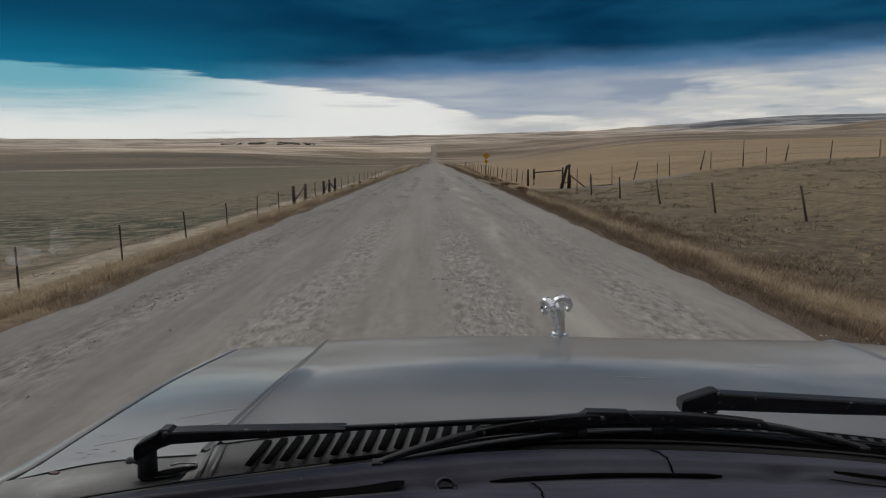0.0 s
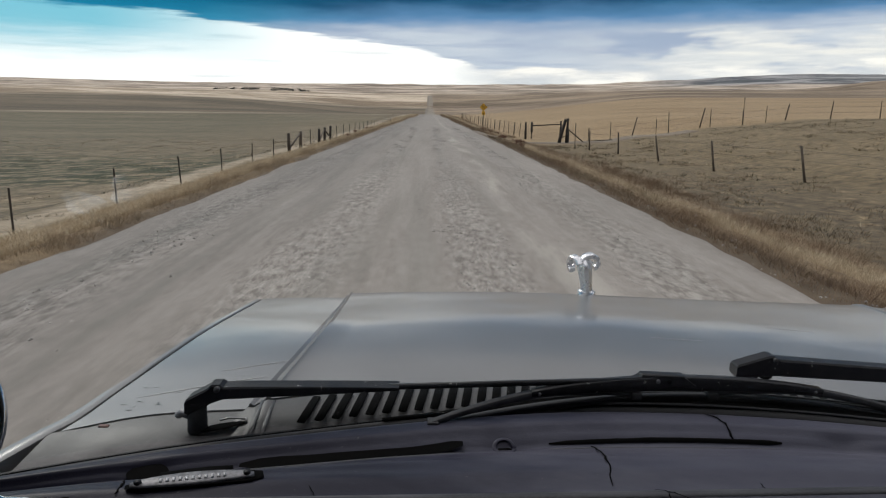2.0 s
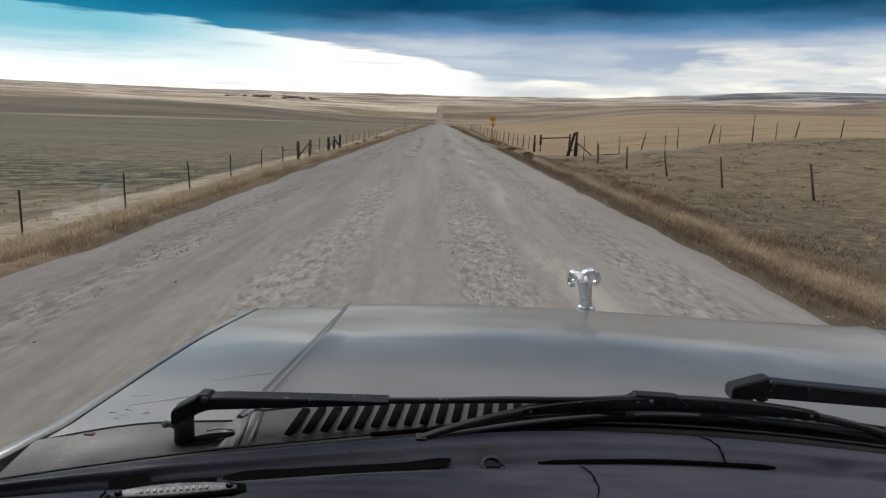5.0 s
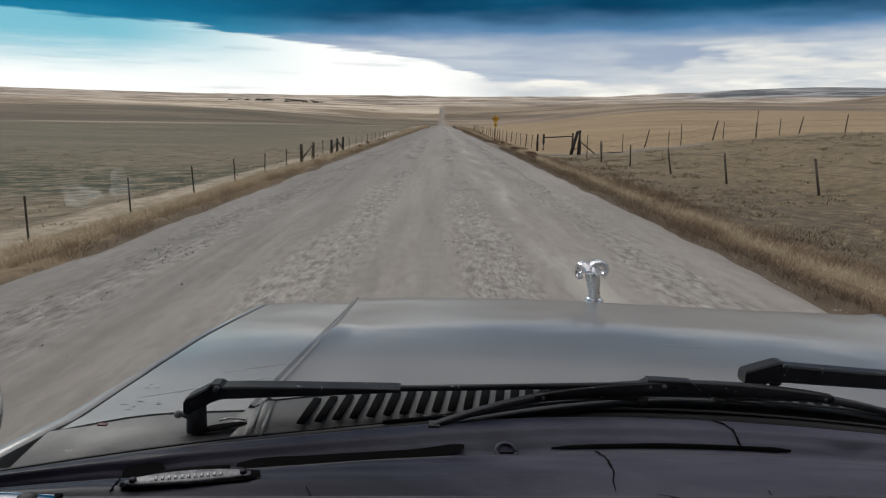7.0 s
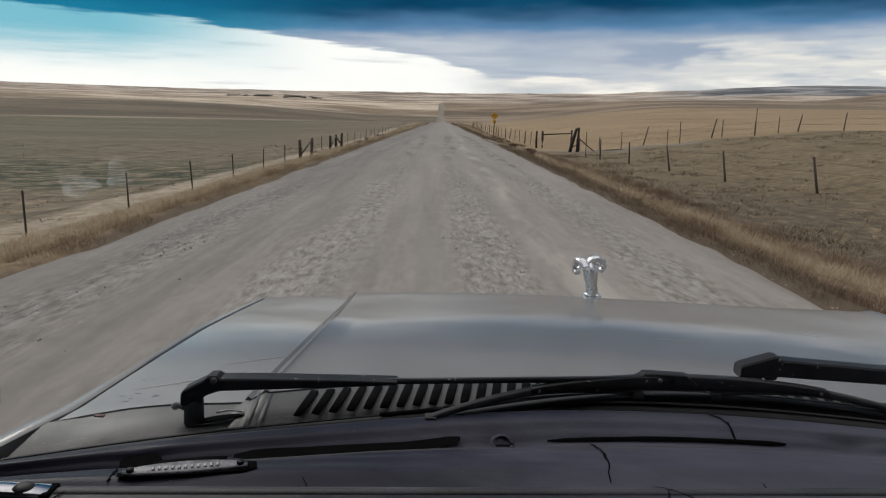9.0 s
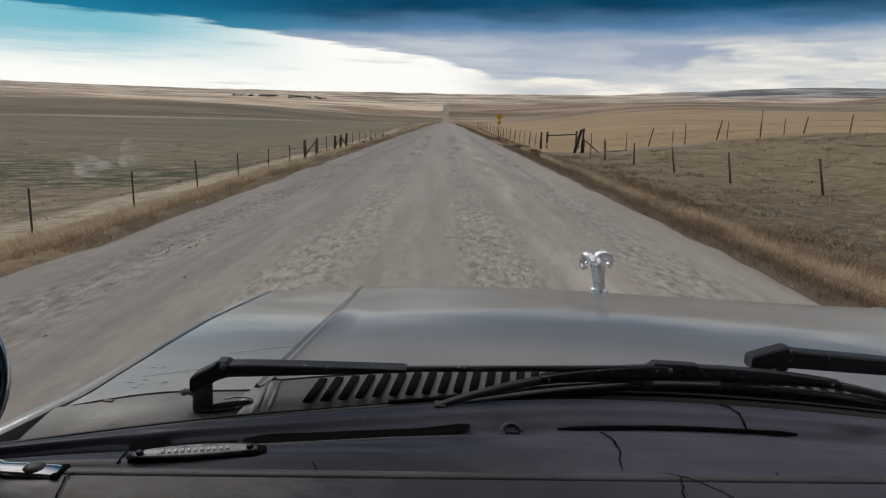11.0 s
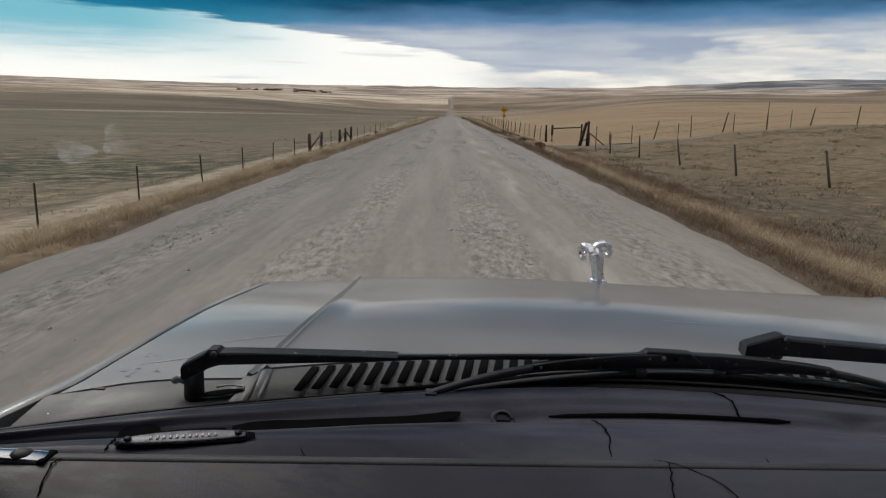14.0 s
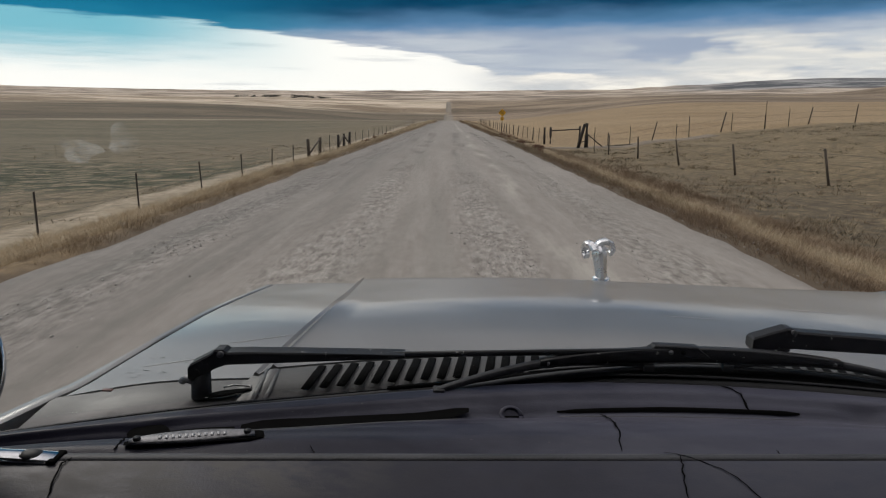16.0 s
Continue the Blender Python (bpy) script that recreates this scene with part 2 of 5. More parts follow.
def make_ground():
    m, n, s = material("prairie", 1.0)
    at = n.add("ShaderNodeNewGeometry").outputs["Position"]
    x, y, z = n.xyz(at)
    d = n.math("SQRT", n.math("ADD", n.math("MULTIPLY", x, x), n.math("MULTIPLY", y, y)))
    n1 = n.noise(n.scaled(at, (0.35, 0.35, 0.0)), 1.0, 6.0, 0.65)
    n2 = n.noise(n.scaled(at, (0.035, 0.06, 0.0)), 1.0, 5.0, 0.6)
    n3 = n.noise(n.scaled(at, (0.0033, 0.0062, 0.0)), 1.0, 9.0, 0.72)
    n4 = n.noise(n.scaled(at, (0.014, 0.04, 0.0)), 1.0, 5.0, 0.6)
    tuft = n.noise(n.scaled(at, (1, 1, 0.0)), 2.6, 5.0, 0.7)
    logd = n.math("ADD", n.math("LOGARITHM", n.math("MAXIMUM", d, 1.0), 10.0), n.math("MULTIPLY", n.math("SUBTRACT", n3, 0.5), 0.07))
    grit = n.noise(n.scaled(at, (0.7, 0.9, 0.0)), 3.2, 10.0, 0.84)
    # right hand pasture
    hump = n.noise(n.scaled(at, (2.6, 1.5, 0.0)), 1.0, 7.0, 0.74)
    right = n.mix(n.span(n1, 0.30, 0.70), (0.148, 0.119, 0.073), (0.212, 0.170, 0.107))
    right = n.mix(n.math("MULTIPLY", n.span(hump, 0.52, 0.62), 0.6), right, (0.080, 0.066, 0.039))
    right = n.mix(n.math("MULTIPLY", n.span(hump, 0.44, 0.34), 0.45), right, (0.33, 0.27, 0.18))
    right = n.mix(n.math("MULTIPLY", n.span(tuft, 0.56, 0.70), 0.6), right, (0.075, 0.062, 0.036))
    gold = n.mix(n.span(n2, 0.3, 0.7), (0.255, 0.188, 0.110), (0.345, 0.265, 0.165))
    bank = n.math("ADD", y, n.math("MULTIPLY", x, -0.10))
    right = n.mix(n.span(n.math("ADD", bank, n.math("MULTIPLY", hump, 5.0)), 46.0, 49.0), right, gold)
    farm = n.mix(n.span(n3, 0.40, 0.60), (0.125, 0.095, 0.064), (0.325, 0.262, 0.195))
    right = n.mix(n.span(logd, 2.50, 2.58), right, farm)
    # left hand pasture with a greener hollow
    near = n.span(d, 55.0, 130.0, 1.0, 0.15)
    left = n.mix(n.span(n1, 0.3, 0.7), (0.098, 0.089, 0.058), (0.180, 0.160, 0.110))
    streaks = n.noise(n.scaled(at, (0.55, 0.85, 0.0)), 1.0, 9.0, 0.78)
    broad = n.noise(n.scaled(at, (0.02, 0.05, 0.0)), 1.0, 7.0, 0.66)
    left = n.mix(n.math("MULTIPLY", n.span(broad, 0.46, 0.60), 0.6), left, (0.092, 0.086, 0.050))
    left = n.mix(n.math("MULTIPLY", n.span(broad, 0.47, 0.36), 0.45), left, (0.225, 0.190, 0.132))
    left = n.mix(n.math("MULTIPLY", n.math("MULTIPLY", n.span(streaks, 0.52, 0.60), near), 0.85), left, (0.070, 0.056, 0.034))
    left = n.mix(n.math("MULTIPLY", n.math("MULTIPLY", n.span(streaks, 0.48, 0.40), near), 0.6), left, (0.27, 0.225, 0.165))
    # left pasture turns tanner and brighter towards the road
    dry = n.span(n.math("ADD", x, n.math("MULTIPLY", n.math("SUBTRACT", broad, 0.5), 45.0)), -40.0, -10.0)
    left = n.mix(n.math("MULTIPLY", dry, 0.38), left, n.mix(n.span(streaks, 0.4, 0.6), (0.275, 0.222, 0.152), (0.150, 0.122, 0.080)))
    hollow = n.math("ADD", y, n.math("MULTIPLY", n.math("ADD", x, 16.0), 0.30))
    hollow = n.math("ADD", hollow, n.math("MULTIPLY", n.math("SUBTRACT", broad, 0.5), 30.0))
    wet = n.math("MULTIPLY", n.span(hollow, 22.0, 27.0), n.span(hollow, 33.0, 48.0, 1.0, 0.0))
    left = n.mix(n.math("MULTIPLY", wet, n.span(streaks, 0.46, 0.53)), left, (0.034, 0.043, 0.018))
    left = n.mix(n.math("MULTIPLY", n.span(tuft, 0.58, 0.72), 0.5), left, (0.060, 0.052, 0.032))
    left = n.mix(n.span(logd, 2.43, 2.46), left, n.mix(n.span(n3, 0.42, 0.58), (0.088, 0.072, 0.046), (0.175, 0.142, 0.10)))
    strip = n.math("MULTIPLY", n.span(logd, 2.415, 2.430), n.span(logd, 2.440, 2.460, 1.0, 0.0))
    left = n.mix(n.math("MULTIPLY", n.math("MULTIPLY", strip, n.span(n4, 0.36, 0.58, 0.15, 1.0)), 0.75), left, (0.33, 0.285, 0.215))
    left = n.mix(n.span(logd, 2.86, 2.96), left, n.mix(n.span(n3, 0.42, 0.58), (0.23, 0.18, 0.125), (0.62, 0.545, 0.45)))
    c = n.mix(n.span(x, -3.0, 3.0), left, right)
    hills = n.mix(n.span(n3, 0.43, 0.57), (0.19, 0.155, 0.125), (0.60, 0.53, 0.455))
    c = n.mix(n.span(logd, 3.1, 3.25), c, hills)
    # blue-grey haze of distance painted into the far bluff's colour
    hazy_bluff = n.math("MULTIPLY", n.span(n.math("DIVIDE", x, n.math("MAXIMUM", y, 1.0)), 0.26, 0.42), n.span(logd, 3.30, 3.36))
    c = n.mix(hazy_bluff, c, n.mix(n.span(n3, 0.46, 0.56), (0.075, 0.085, 0.10), (0.36, 0.37, 0.39)))
    c = n.mix(n.math("MULTIPLY", n.span(grit, 0.50, 0.59), 0.6), c, n.scaled(c, (1.7, 1.65, 1.6)))
    c = n.mix(n.math("MULTIPLY", n.span(grit, 0.50, 0.41), 0.7), c, n.scaled(c, (0.40, 0.40, 0.40)))
    # dry verges along the road
    wob = n.math("MULTIPLY", n.math("SUBTRACT", n1, 0.5), 1.6)
    xv = n.math("ADD", x, wob)
    verge = n.math("MULTIPLY", n.span(xv, -8.6, -7.8), n.span(xv, 6.2, 7.2, 1.0, 0.0))
    verge = n.math("MULTIPLY", verge, n.span(d, 300.0, 560.0, 1.0, 0.0))
    hay = n.mix(n.span(tuft, 0.35, 0.65), (0.13, 0.095, 0.056), (0.27, 0.205, 0.125))
    c = n.mix(verge, c, hay)
    # dark weeds and stones beyond the ditch on the right
    weedy = n.math("MULTIPLY", n.span(xv, 5.9, 6.8), n.span(xv, 9.0, 14.5, 1.0, 0.0))
    weedy = n.math("MULTIPLY", n.math("MULTIPLY", weedy, n.span(y, 13.0, 32.0, 1.0, 0.15)), n.span(hump, 0.36, 0.54, 0.1, 1.0))
    c = n.mix(n.math("MULTIPLY", weedy, 0.85), c, n.mix(n.span(tuft, 0.35, 0.65), (0.052, 0.042, 0.028), (0.13, 0.105, 0.072)))
    # a pale line of uncut grass along the left fence
    uncut = n.math("MULTIPLY", n.span(xv, -11.0, -10.2), n.span(xv, -9.2, -8.6, 1.0, 0.0))
    uncut = n.math("MULTIPLY", n.math("MULTIPLY", uncut, n.span(n2, 0.30, 0.50)), n.span(d, 300.0, 500.0, 1.0, 0.0))
    c = n.mix(n.math("MULTIPLY", uncut, 0.8), c, n.mix(n.span(tuft, 0.35, 0.65), (0.26, 0.22, 0.165), (0.50, 0.445, 0.36)))
    soil = n.math("MULTIPLY", n.span(xv, ROAD_L - 0.35, ROAD_L + 0.1), n.span(xv, ROAD_R + 0.1, ROAD_R + 0.7, 1.0, 0.0))
    c = n.mix(n.math("MULTIPLY", soil, verge), c, n.mix(tuft, (0.065, 0.048, 0.031), (0.15, 0.118, 0.082)))
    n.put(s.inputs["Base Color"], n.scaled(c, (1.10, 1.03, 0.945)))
    n.put(s.inputs["Normal"], n.bump(n.math("ADD", tuft, n1), 0.5, 0.05))
    return m


def make_grass():
    m, n, s = material("dry_grass", 0.85)
    r = n.add("ShaderNodeNewGeometry").outputs["Random Per Island"]
    at = n.add("ShaderNodeNewGeometry").outputs["Position"]
    patch = n.noise(n.scaled(at, (0.5, 0.25, 0)), 1.0, 3.0)
    gx = n.xyz(at)[0]
    wob = n.math("ADD", gx, n.math("MULTIPLY", n.math("SUBTRACT", n.noise(n.scaled(at, (0.6, 0.35, 0)), 1.0, 5.0, 0.65), 0.5), 2.4))
    c = n.mix(r, (0.42, 0.32, 0.20), (0.76, 0.63, 0.44))
    # russet weeds by the gravel, a pale band beyond, a dark ditch bottom
    fringe = n.span(wob, ROAD_R + 0.9, ROAD_R + 1.7, 1.0, 0.0)
    ditch = n.span(wob, ROAD_R + 2.2, ROAD_R + 2.9)
    side = n.span(gx, 0.0, 1.0)
    dark = n.math("MULTIPLY", n.math("MAXIMUM", fringe, n.math("MULTIPLY", ditch, 0.9)), side)
    c = n.mix(n.math("MULTIPLY", dark, 0.9), c, n.mix(r, (0.105, 0.062, 0.036), (0.27, 0.175, 0.105)))
    brown = n.math("MULTIPLY", n.span(wob, ROAD_L - 0.75, ROAD_L - 0.25), n.math("SUBTRACT", 1.0, side))
    c = n.mix(n.math("MULTIPLY", brown, 0.75), c, n.mix(r, (0.13, 0.082, 0.047), (0.30, 0.21, 0.125)))
    c = n.mix(n.math("MULTIPLY", n.span(patch, 0.56, 0.7), 0.5), c, (0.20, 0.125, 0.072))
    c = n.mix(n.math("MULTIPLY", n.span(patch, 0.42, 0.3), 0.35), c, (0.17, 0.145, 0.075))
    n.put(s.inputs["Base Color"], c)
    return m


def make_clump():
    m, n, s = material("pasture_grass", 0.9)
    r = n.add("ShaderNodeNewGeometry").outputs["Random Per Island"]
    c = n.mix(n.span(r, 0.42, 1.0), (0.22, 0.175, 0.11), (0.50, 0.405, 0.27))
    n.put(s.inputs["Base Color"], n.mix(n.span(r, 0.36, 0.44), (0.075, 0.062, 0.038), c))
    return m


def make_scrub():
    m, n, s = material("dead_scrub", 0.9)
    r = n.add("ShaderNodeNewGeometry").outputs["Random Per Island"]
    at = n.add("ShaderNodeNewGeometry").outputs["Position"]
    patch = n.noise(n.scaled(at, (0.7, 0.4, 0)), 1.0, 4.0)
    c = n.mix(r, (0.095, 0.066, 0.041), (0.29, 0.20, 0.122))
    n.put(s.inputs["Base Color"], n.mix(n.span(patch, 0.44, 0.62), c, n.mix(r, (0.16, 0.128, 0.082), (0.40, 0.31, 0.20))))
    return m


def make_stone():
    m, n, s = material("loose_stone", 0.95)
    r = n.add("ShaderNodeNewGeometry").outputs["Random Per Island"]
    n.put(s.inputs["Base Color"], n.mix(r, (0.24, 0.217, 0.195), (0.47, 0.435, 0.395)))
    return m


# dusty silver paint, darkened: shade and dark reflections put into the colour
COWL = simple("dusty_shaded_cowl_paint", (0.094, 0.094, 0.093), 0.48, 0.2, vary=0.3, scale=14, grain=160, bump=0.001)
SIDE_GLASS = make_side_glass()
PAINT, GLASS, RESIDUE, ROAD, GROUND = make_paint(), make_glass(), make_residue(), make_road(), make_ground()
GRASS, CLUMP, SCRUB, STONE = make_grass(), make_clump(), make_scrub(), make_stone()
DUSTY = simple("dusty_black_steel", (0.046, 0.046, 0.049), 0.72, vary=0.45, scale=40, grain=260, bump=0.001)
RUBBER = simple("black_rubber", (0.018, 0.018, 0.019), 0.62, vary=0.4, bump=0.001, grain=300)
WIPER = make_enamel()
WIPER.node_tree.nodes["Principled BSDF"].inputs["Specular IOR Level"].default_value = 0.25


def make_dash_top():
    """Blue-black vinyl with pale specks; the dash's left-to-right light is put into its colour."""
    m, n, s = material("dash_vinyl", 0.40)
    at = n.add("ShaderNodeTexCoord").outputs["Object"]
    x, y, z = n.xyz(at)
    big, fine = n.noise(at, 5.0), n.noise(at, 420.0, 3.0)
    swirl = n.noise(n.scaled(at, (1.0, 2.6, 1.0)), 4.0, 7.0, 0.68)
    speck = n.noise(at, 190.0, 2.0, 0.6)
    # light fall-off painted in: dark at the driver's corner, paler to the right
    overlay = n.span(n.math("ADD", x, n.math("MULTIPLY", n.math("SUBTRACT", swirl, 0.5), 0.7)), -0.62, 0.0)
    c = n.mix(n.span(big, 0.3, 0.7), (0.021, 0.021, 0.034), (0.032, 0.032, 0.050))
    c = n.mix(overlay, c, n.mix(n.span(swirl, 0.3, 0.7), (0.073, 0.074, 0.103), (0.108, 0.109, 0.138)))
    c = n.mix(n.math("MULTIPLY", n.span(speck, 0.70, 0.78), 0.5), c, (0.20, 0.195, 0.19))
    n.put(s.inputs["Base Color"], c)
    n.put(s.inputs["Roughness"], n.math("ADD", n.span(overlay, 0.0, 1.0, 0.34, 0.42), n.math("MULTIPLY", n.math("SUBTRACT", swirl, 0.5), 0.15)))
    n.put(s.inputs["Normal"], n.bump(fine, 0.5, 0.0006))
    s.inputs["Specular IOR Level"].default_value = 0.13
    return m


VINYL = make_dash_top()


def make_pad():
    """Dark vinyl, scuffed to a dusty tan along its rolled top edge."""
    m, n, s = material("dash_lower_vinyl", 0.48)
    at = n.add("ShaderNodeTexCoord").outputs["Object"]
    x, y, z = n.xyz(at)
    big, fine, wear = n.noise(at, 6.0), n.noise(at, 420.0, 3.0), n.noise(n.scaled(at, (1, 2, 2)), 17.0, 6.0, 0.65)
    c = n.mix(n.span(big, 0.3, 0.7), (0.025, 0.025, 0.041), (0.038, 0.038, 0.061))
    # side-to-side light in the base colour: dim at the left, brighter rightwards
    c = n.mix(n.span(n.math("ADD", x, n.math("MULTIPLY", n.math("SUBTRACT", big, 0.5), 0.5)), -0.5, 0.05), c, n.mix(n.span(wear, 0.3, 0.7), (0.061, 0.062, 0.087), (0.085, 0.086, 0.112)))
    scuffed = n.math("MULTIPLY", n.math("MULTIPLY", n.span(z, 1.190, 1.205), n.span(x, -0.60, -0.38, 1.0, 0.12)), n.span(wear, 0.36, 0.62))
    c = n.mix(n.math("MULTIPLY", scuffed, 0.8), c, (0.135, 0.128, 0.120))
    n.put(s.inputs["Base Color"], c)
    n.put(s.inputs["Roughness"], n.span(wear, 0.3, 0.7, 0.38, 0.62))
    n.put(s.inputs["Normal"], n.bump(fine, 0.5, 0.0004))
    s.inputs["Specular IOR Level"].default_value = 0.25
    return m


LOWER = make_pad()
# worn vinyl; its paler tone also paints the highlight along edges
WORN_LIT = simple("worn_lit_vinyl_edge", (0.060, 0.061, 0.068), 0.6, vary=0.5, scale=11, grain=300, bump=0.0012)
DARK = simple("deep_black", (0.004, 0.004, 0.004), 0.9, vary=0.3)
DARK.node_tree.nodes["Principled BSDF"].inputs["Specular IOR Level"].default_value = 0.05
CHROME = simple("chrome", (0.74, 0.74, 0.75), 0.16, 1.0, vary=0.12, scale=20)
CAST = simple("cast_silver", (0.84, 0.84, 0.855), 0.31, 0.85, vary=0.06, scale=40, grain=120)
ALLOY = simple("stamped_aluminium", (0.21, 0.21, 0.22), 0.5, 0.6, vary=0.5, scale=60, grain=300)
STAMP = simple("raised_stamping", (0.45, 0.45, 0.46), 0.5, 0.5, vary=0.3, scale=80)
CLOTH = simple("cab_lining", (0.04, 0.04, 0.043), 0.9, vary=0.3)
TYRE = simple("tyre_rubber", (0.02, 0.02, 0.021), 0.85, vary=0.4, scale=20, bump=0.003)
RED = simple("red_paint_chip", (0.15, 0.07, 0.06), 0.6)
WOOD = simple("weathered_wood", (0.135, 0.105, 0.08), 0.9, vary=0.5, scale=3, grain=30, stretch=(6, 6, 0.7), bump=0.01, random_too=0.9)
DARKWOOD = simple("creosoted_wood", (0.045, 0.036, 0.03), 0.85, vary=0.5, scale=4, grain=40, stretch=(6, 6, 0.7), bump=0.01, random_too=0.4)
STEEL = simple("rusty_steel", (0.075, 0.06, 0.05), 0.8, 0.2, vary=0.4, scale=10, random_too=0.5)
WIRE = simple("old_wire", (0.14, 0.125, 0.11), 0.7, 0.5)
YELLOW = simple("sign_yellow", (0.72, 0.38, 0.02), 0.5, vary=0.10, scale=4)
BLACK = simple("sign_black", (0.012, 0.011, 0.010), 0.6)
SCRATCH = simple("bare_scratch", (0.46, 0.455, 0.445), 0.55, 0.3, vary=0.2)
RUST = simple("rusty_joint", (0.075, 0.055, 0.040), 0.7, 0.3, vary=0.6, scale=60)
WHITE = simple("white_paint", (0.7, 0.7, 0.68), 0.7, vary=0.12)
DIRT = simple("pale_dirt", (0.22, 0.178, 0.132), 0.95, vary=0.3, scale=0.8, grain=9, bump=0.03)
WEED = simple("dead_weed_stems", (0.17, 0.085, 0.05), 0.9, vary=0.4, random_too=0.4)
PALE = simple("field_stone", (0.42, 0.39, 0.35), 0.9, vary=0.25, scale=3, bump=0.02)
TREE = simple("far_foliage", (0.028, 0.03, 0.022), 0.95, vary=0.5, scale=0.5)

# ---- mesh helpers ----


def mesh_of(bm, name, mat, smooth=True):
    bmesh.ops.recalc_face_normals(bm, faces=bm.faces[:])
    for f in bm.faces:
        f.smooth = smooth
    me = bpy.data.meshes.new(name)
    bm.to_mesh(me)
    bm.free()
    me.materials.append(mat)
    return me


def part(name, bm, mat, parent=None, label="", smooth=True):
    ob = new(name, mesh_of(bm, name, mat, smooth))
    if parent:
        ob.parent = parent
    return tagged(ob, label)


def sharpen(bm, angle):
    for e in bm.edges:
        if len(e.link_faces) == 2 and e.calc_face_angle(0.0) > angle:
            e.smooth = False
    return bm


def sheet(rows, thick=0.0, closed=False):
    """A bmesh grid from rows of points; thick gives it depth along its normals."""
    bm = bmesh.new()
    vs = [[bm.verts.new(p) for p in row] for row in rows]
    for a, b in zip(vs, vs[1:]):
        for i in range(len(a) - 1):
            bm.faces.new((a[i], a[i + 1], b[i + 1], b[i]))
        if closed:
            bm.faces.new((a[-1], a[0], b[0], b[-1]))
    if thick:
        bmesh.ops.recalc_face_normals(bm, faces=bm.faces[:])
        bmesh.ops.solidify(bm, geom=bm.faces[:], thickness=thick)
    return bm


def tube(points, radii, sides=8, flat=1.0, bm=None, cap=True, phase=0.0):
    """A tube along points, its radius changing on the way; flat squashes it upward."""
    bm = bm or bmesh.new()
    pts = [Vector(p) for p in points]
    if not isinstance(radii, (list, tuple)):
        radii = [radii] * len(pts)
    rings = []
    for i, p in enumerate(pts):
        d = (pts[min(i + 1, len(pts) - 1)] - pts[max(i - 1, 0)]).normalized()
        side = d.cross(Vector((0, 0, 1)))
        side = side.normalized() if side.length > 1e-4 else Vector((1, 0, 0))
        up = side.cross(d).normalized()
        rings.append([bm.verts.new(p + radii[i] * (math.cos(a) * side + flat * math.sin(a) * up))
                      for a in (phase + 2 * math.pi * k / sides for k in range(sides))])
    for a, b in zip(rings, rings[1:]):
        for k in range(sides):
            bm.faces.new((a[k], a[(k + 1) % sides], b[(k + 1) % sides], b[k]))
    if cap:
        bm.faces.new(rings[0])
        bm.faces.new(rings[-1])
    return bm


def box(x0, x1, y0, y1, z0, z1, bevel=0.0, bm=None):
    bm = bm or bmesh.new()
    got = bmesh.ops.create_cube(bm, size=1.0)["verts"]
    for v in got:
        v.co = Vector((x0 if v.co.x < 0 else x1, y0 if v.co.y < 0 else y1, z0 if v.co.z < 0 else z1))
    if bevel:
        edges = list({e for v in got for e in v.link_edges})
        bmesh.ops.bevel(bm, geom=edges, offset=bevel, segments=2, affect="EDGES", profile=0.5)
    return bm


def lerp_table(table, v):
    if v <= table[0][0]:
        return table[0][1]
    for (a, p), (b, q) in zip(table, table[1:]):
        if v <= b:
            f = (v - a) / (b - a)
            f = f * f * (3 - 2 * f)
            return p + (q - p) * f
    return table[-1][1]


def smooth01(v, lo, hi):
    f = min(1.0, max(0.0, (v - lo) / (hi - lo)))
    return f * f * (3 - 2 * f)


# ---- terrain ----
SECTION = [(-22, -1.7), (-14, -1.35), (-8.85, -0.95), (-6.6, -0.45), (ROAD_L - 0.1, -0.02), (ROAD_R + 0.1, -0.02), (4.4, -0.3), (6.0, -0.62),
           (8.5, -0.62), (11.5, -0.5), (15, 0.0), (21, 0.75), (28, 1.3), (60, 2.2)]
RISE_LEFT = [(60, -3.2), (150, -1.35), (300, -0.25), (600, 0.7), (1200, 1.35), (2200, 1.8), (3500, 1.9)]
RISE_ROAD = [(60, -1.57), (150, -0.63), (300, -0.36), (480, -0.42), (700, 0.05), (1200, 1.2), (2200, 1.85), (3500, 2.05)]
RISE_RIGHT = [(60, -0.1), (150, 0.55), (300, 1.15), (600, 1.45), (1200, 1.7), (2200, 1.95), (3500, 2.2)]


def terrain(x, y):
    """The height of the land, without the road's own surface."""
    near = lerp_table(SECTION, x)
    d = math.hypot(x, y)
    near += 0.05 * noise.noise((x * 0.35, y * 0.35, 0.0)) * smooth01(abs(x + 0.9), 4.2, 7.0) * (1 - smooth01(abs(x), 11, 16))
    if y < 0:
        return near
    a = math.degrees(math.atan2(x, max(y, 0.1)))
    f = smooth01(abs(a), 1.5, 20)
    rise = RISE_LEFT if a < 0 else RISE_RIGHT
    road_e, side_e = lerp_table(RISE_ROAD, d), lerp_table(rise, d)
    e = road_e + (side_e - road_e) * f
    far = 1.65 + d * math.tan(radians(e)) + d * 0.0026 * (noise.noise((x * 0.004, y * 0.004, 3.0)) + 0.5 * noise.noise((x * 0.011, y * 0.011, 9.0))) * smooth01(d, 300, 900)
    if a > 27 and 900 < d < 2000:
        far += d * 0.011 * smooth01(a, 30, 33) * smooth01(d, 1000, 1300) * (1 - smooth01(d, 1400, 1900))
    if a > 12 and d > 1500:
        far += d * (0.011 * smooth01(a, 12, 29) - 0.003 * smooth01(a, 29, 36)) * smooth01(d, 1600, 3000)
    return near + (far - near) * smooth01(d, 60, 190)


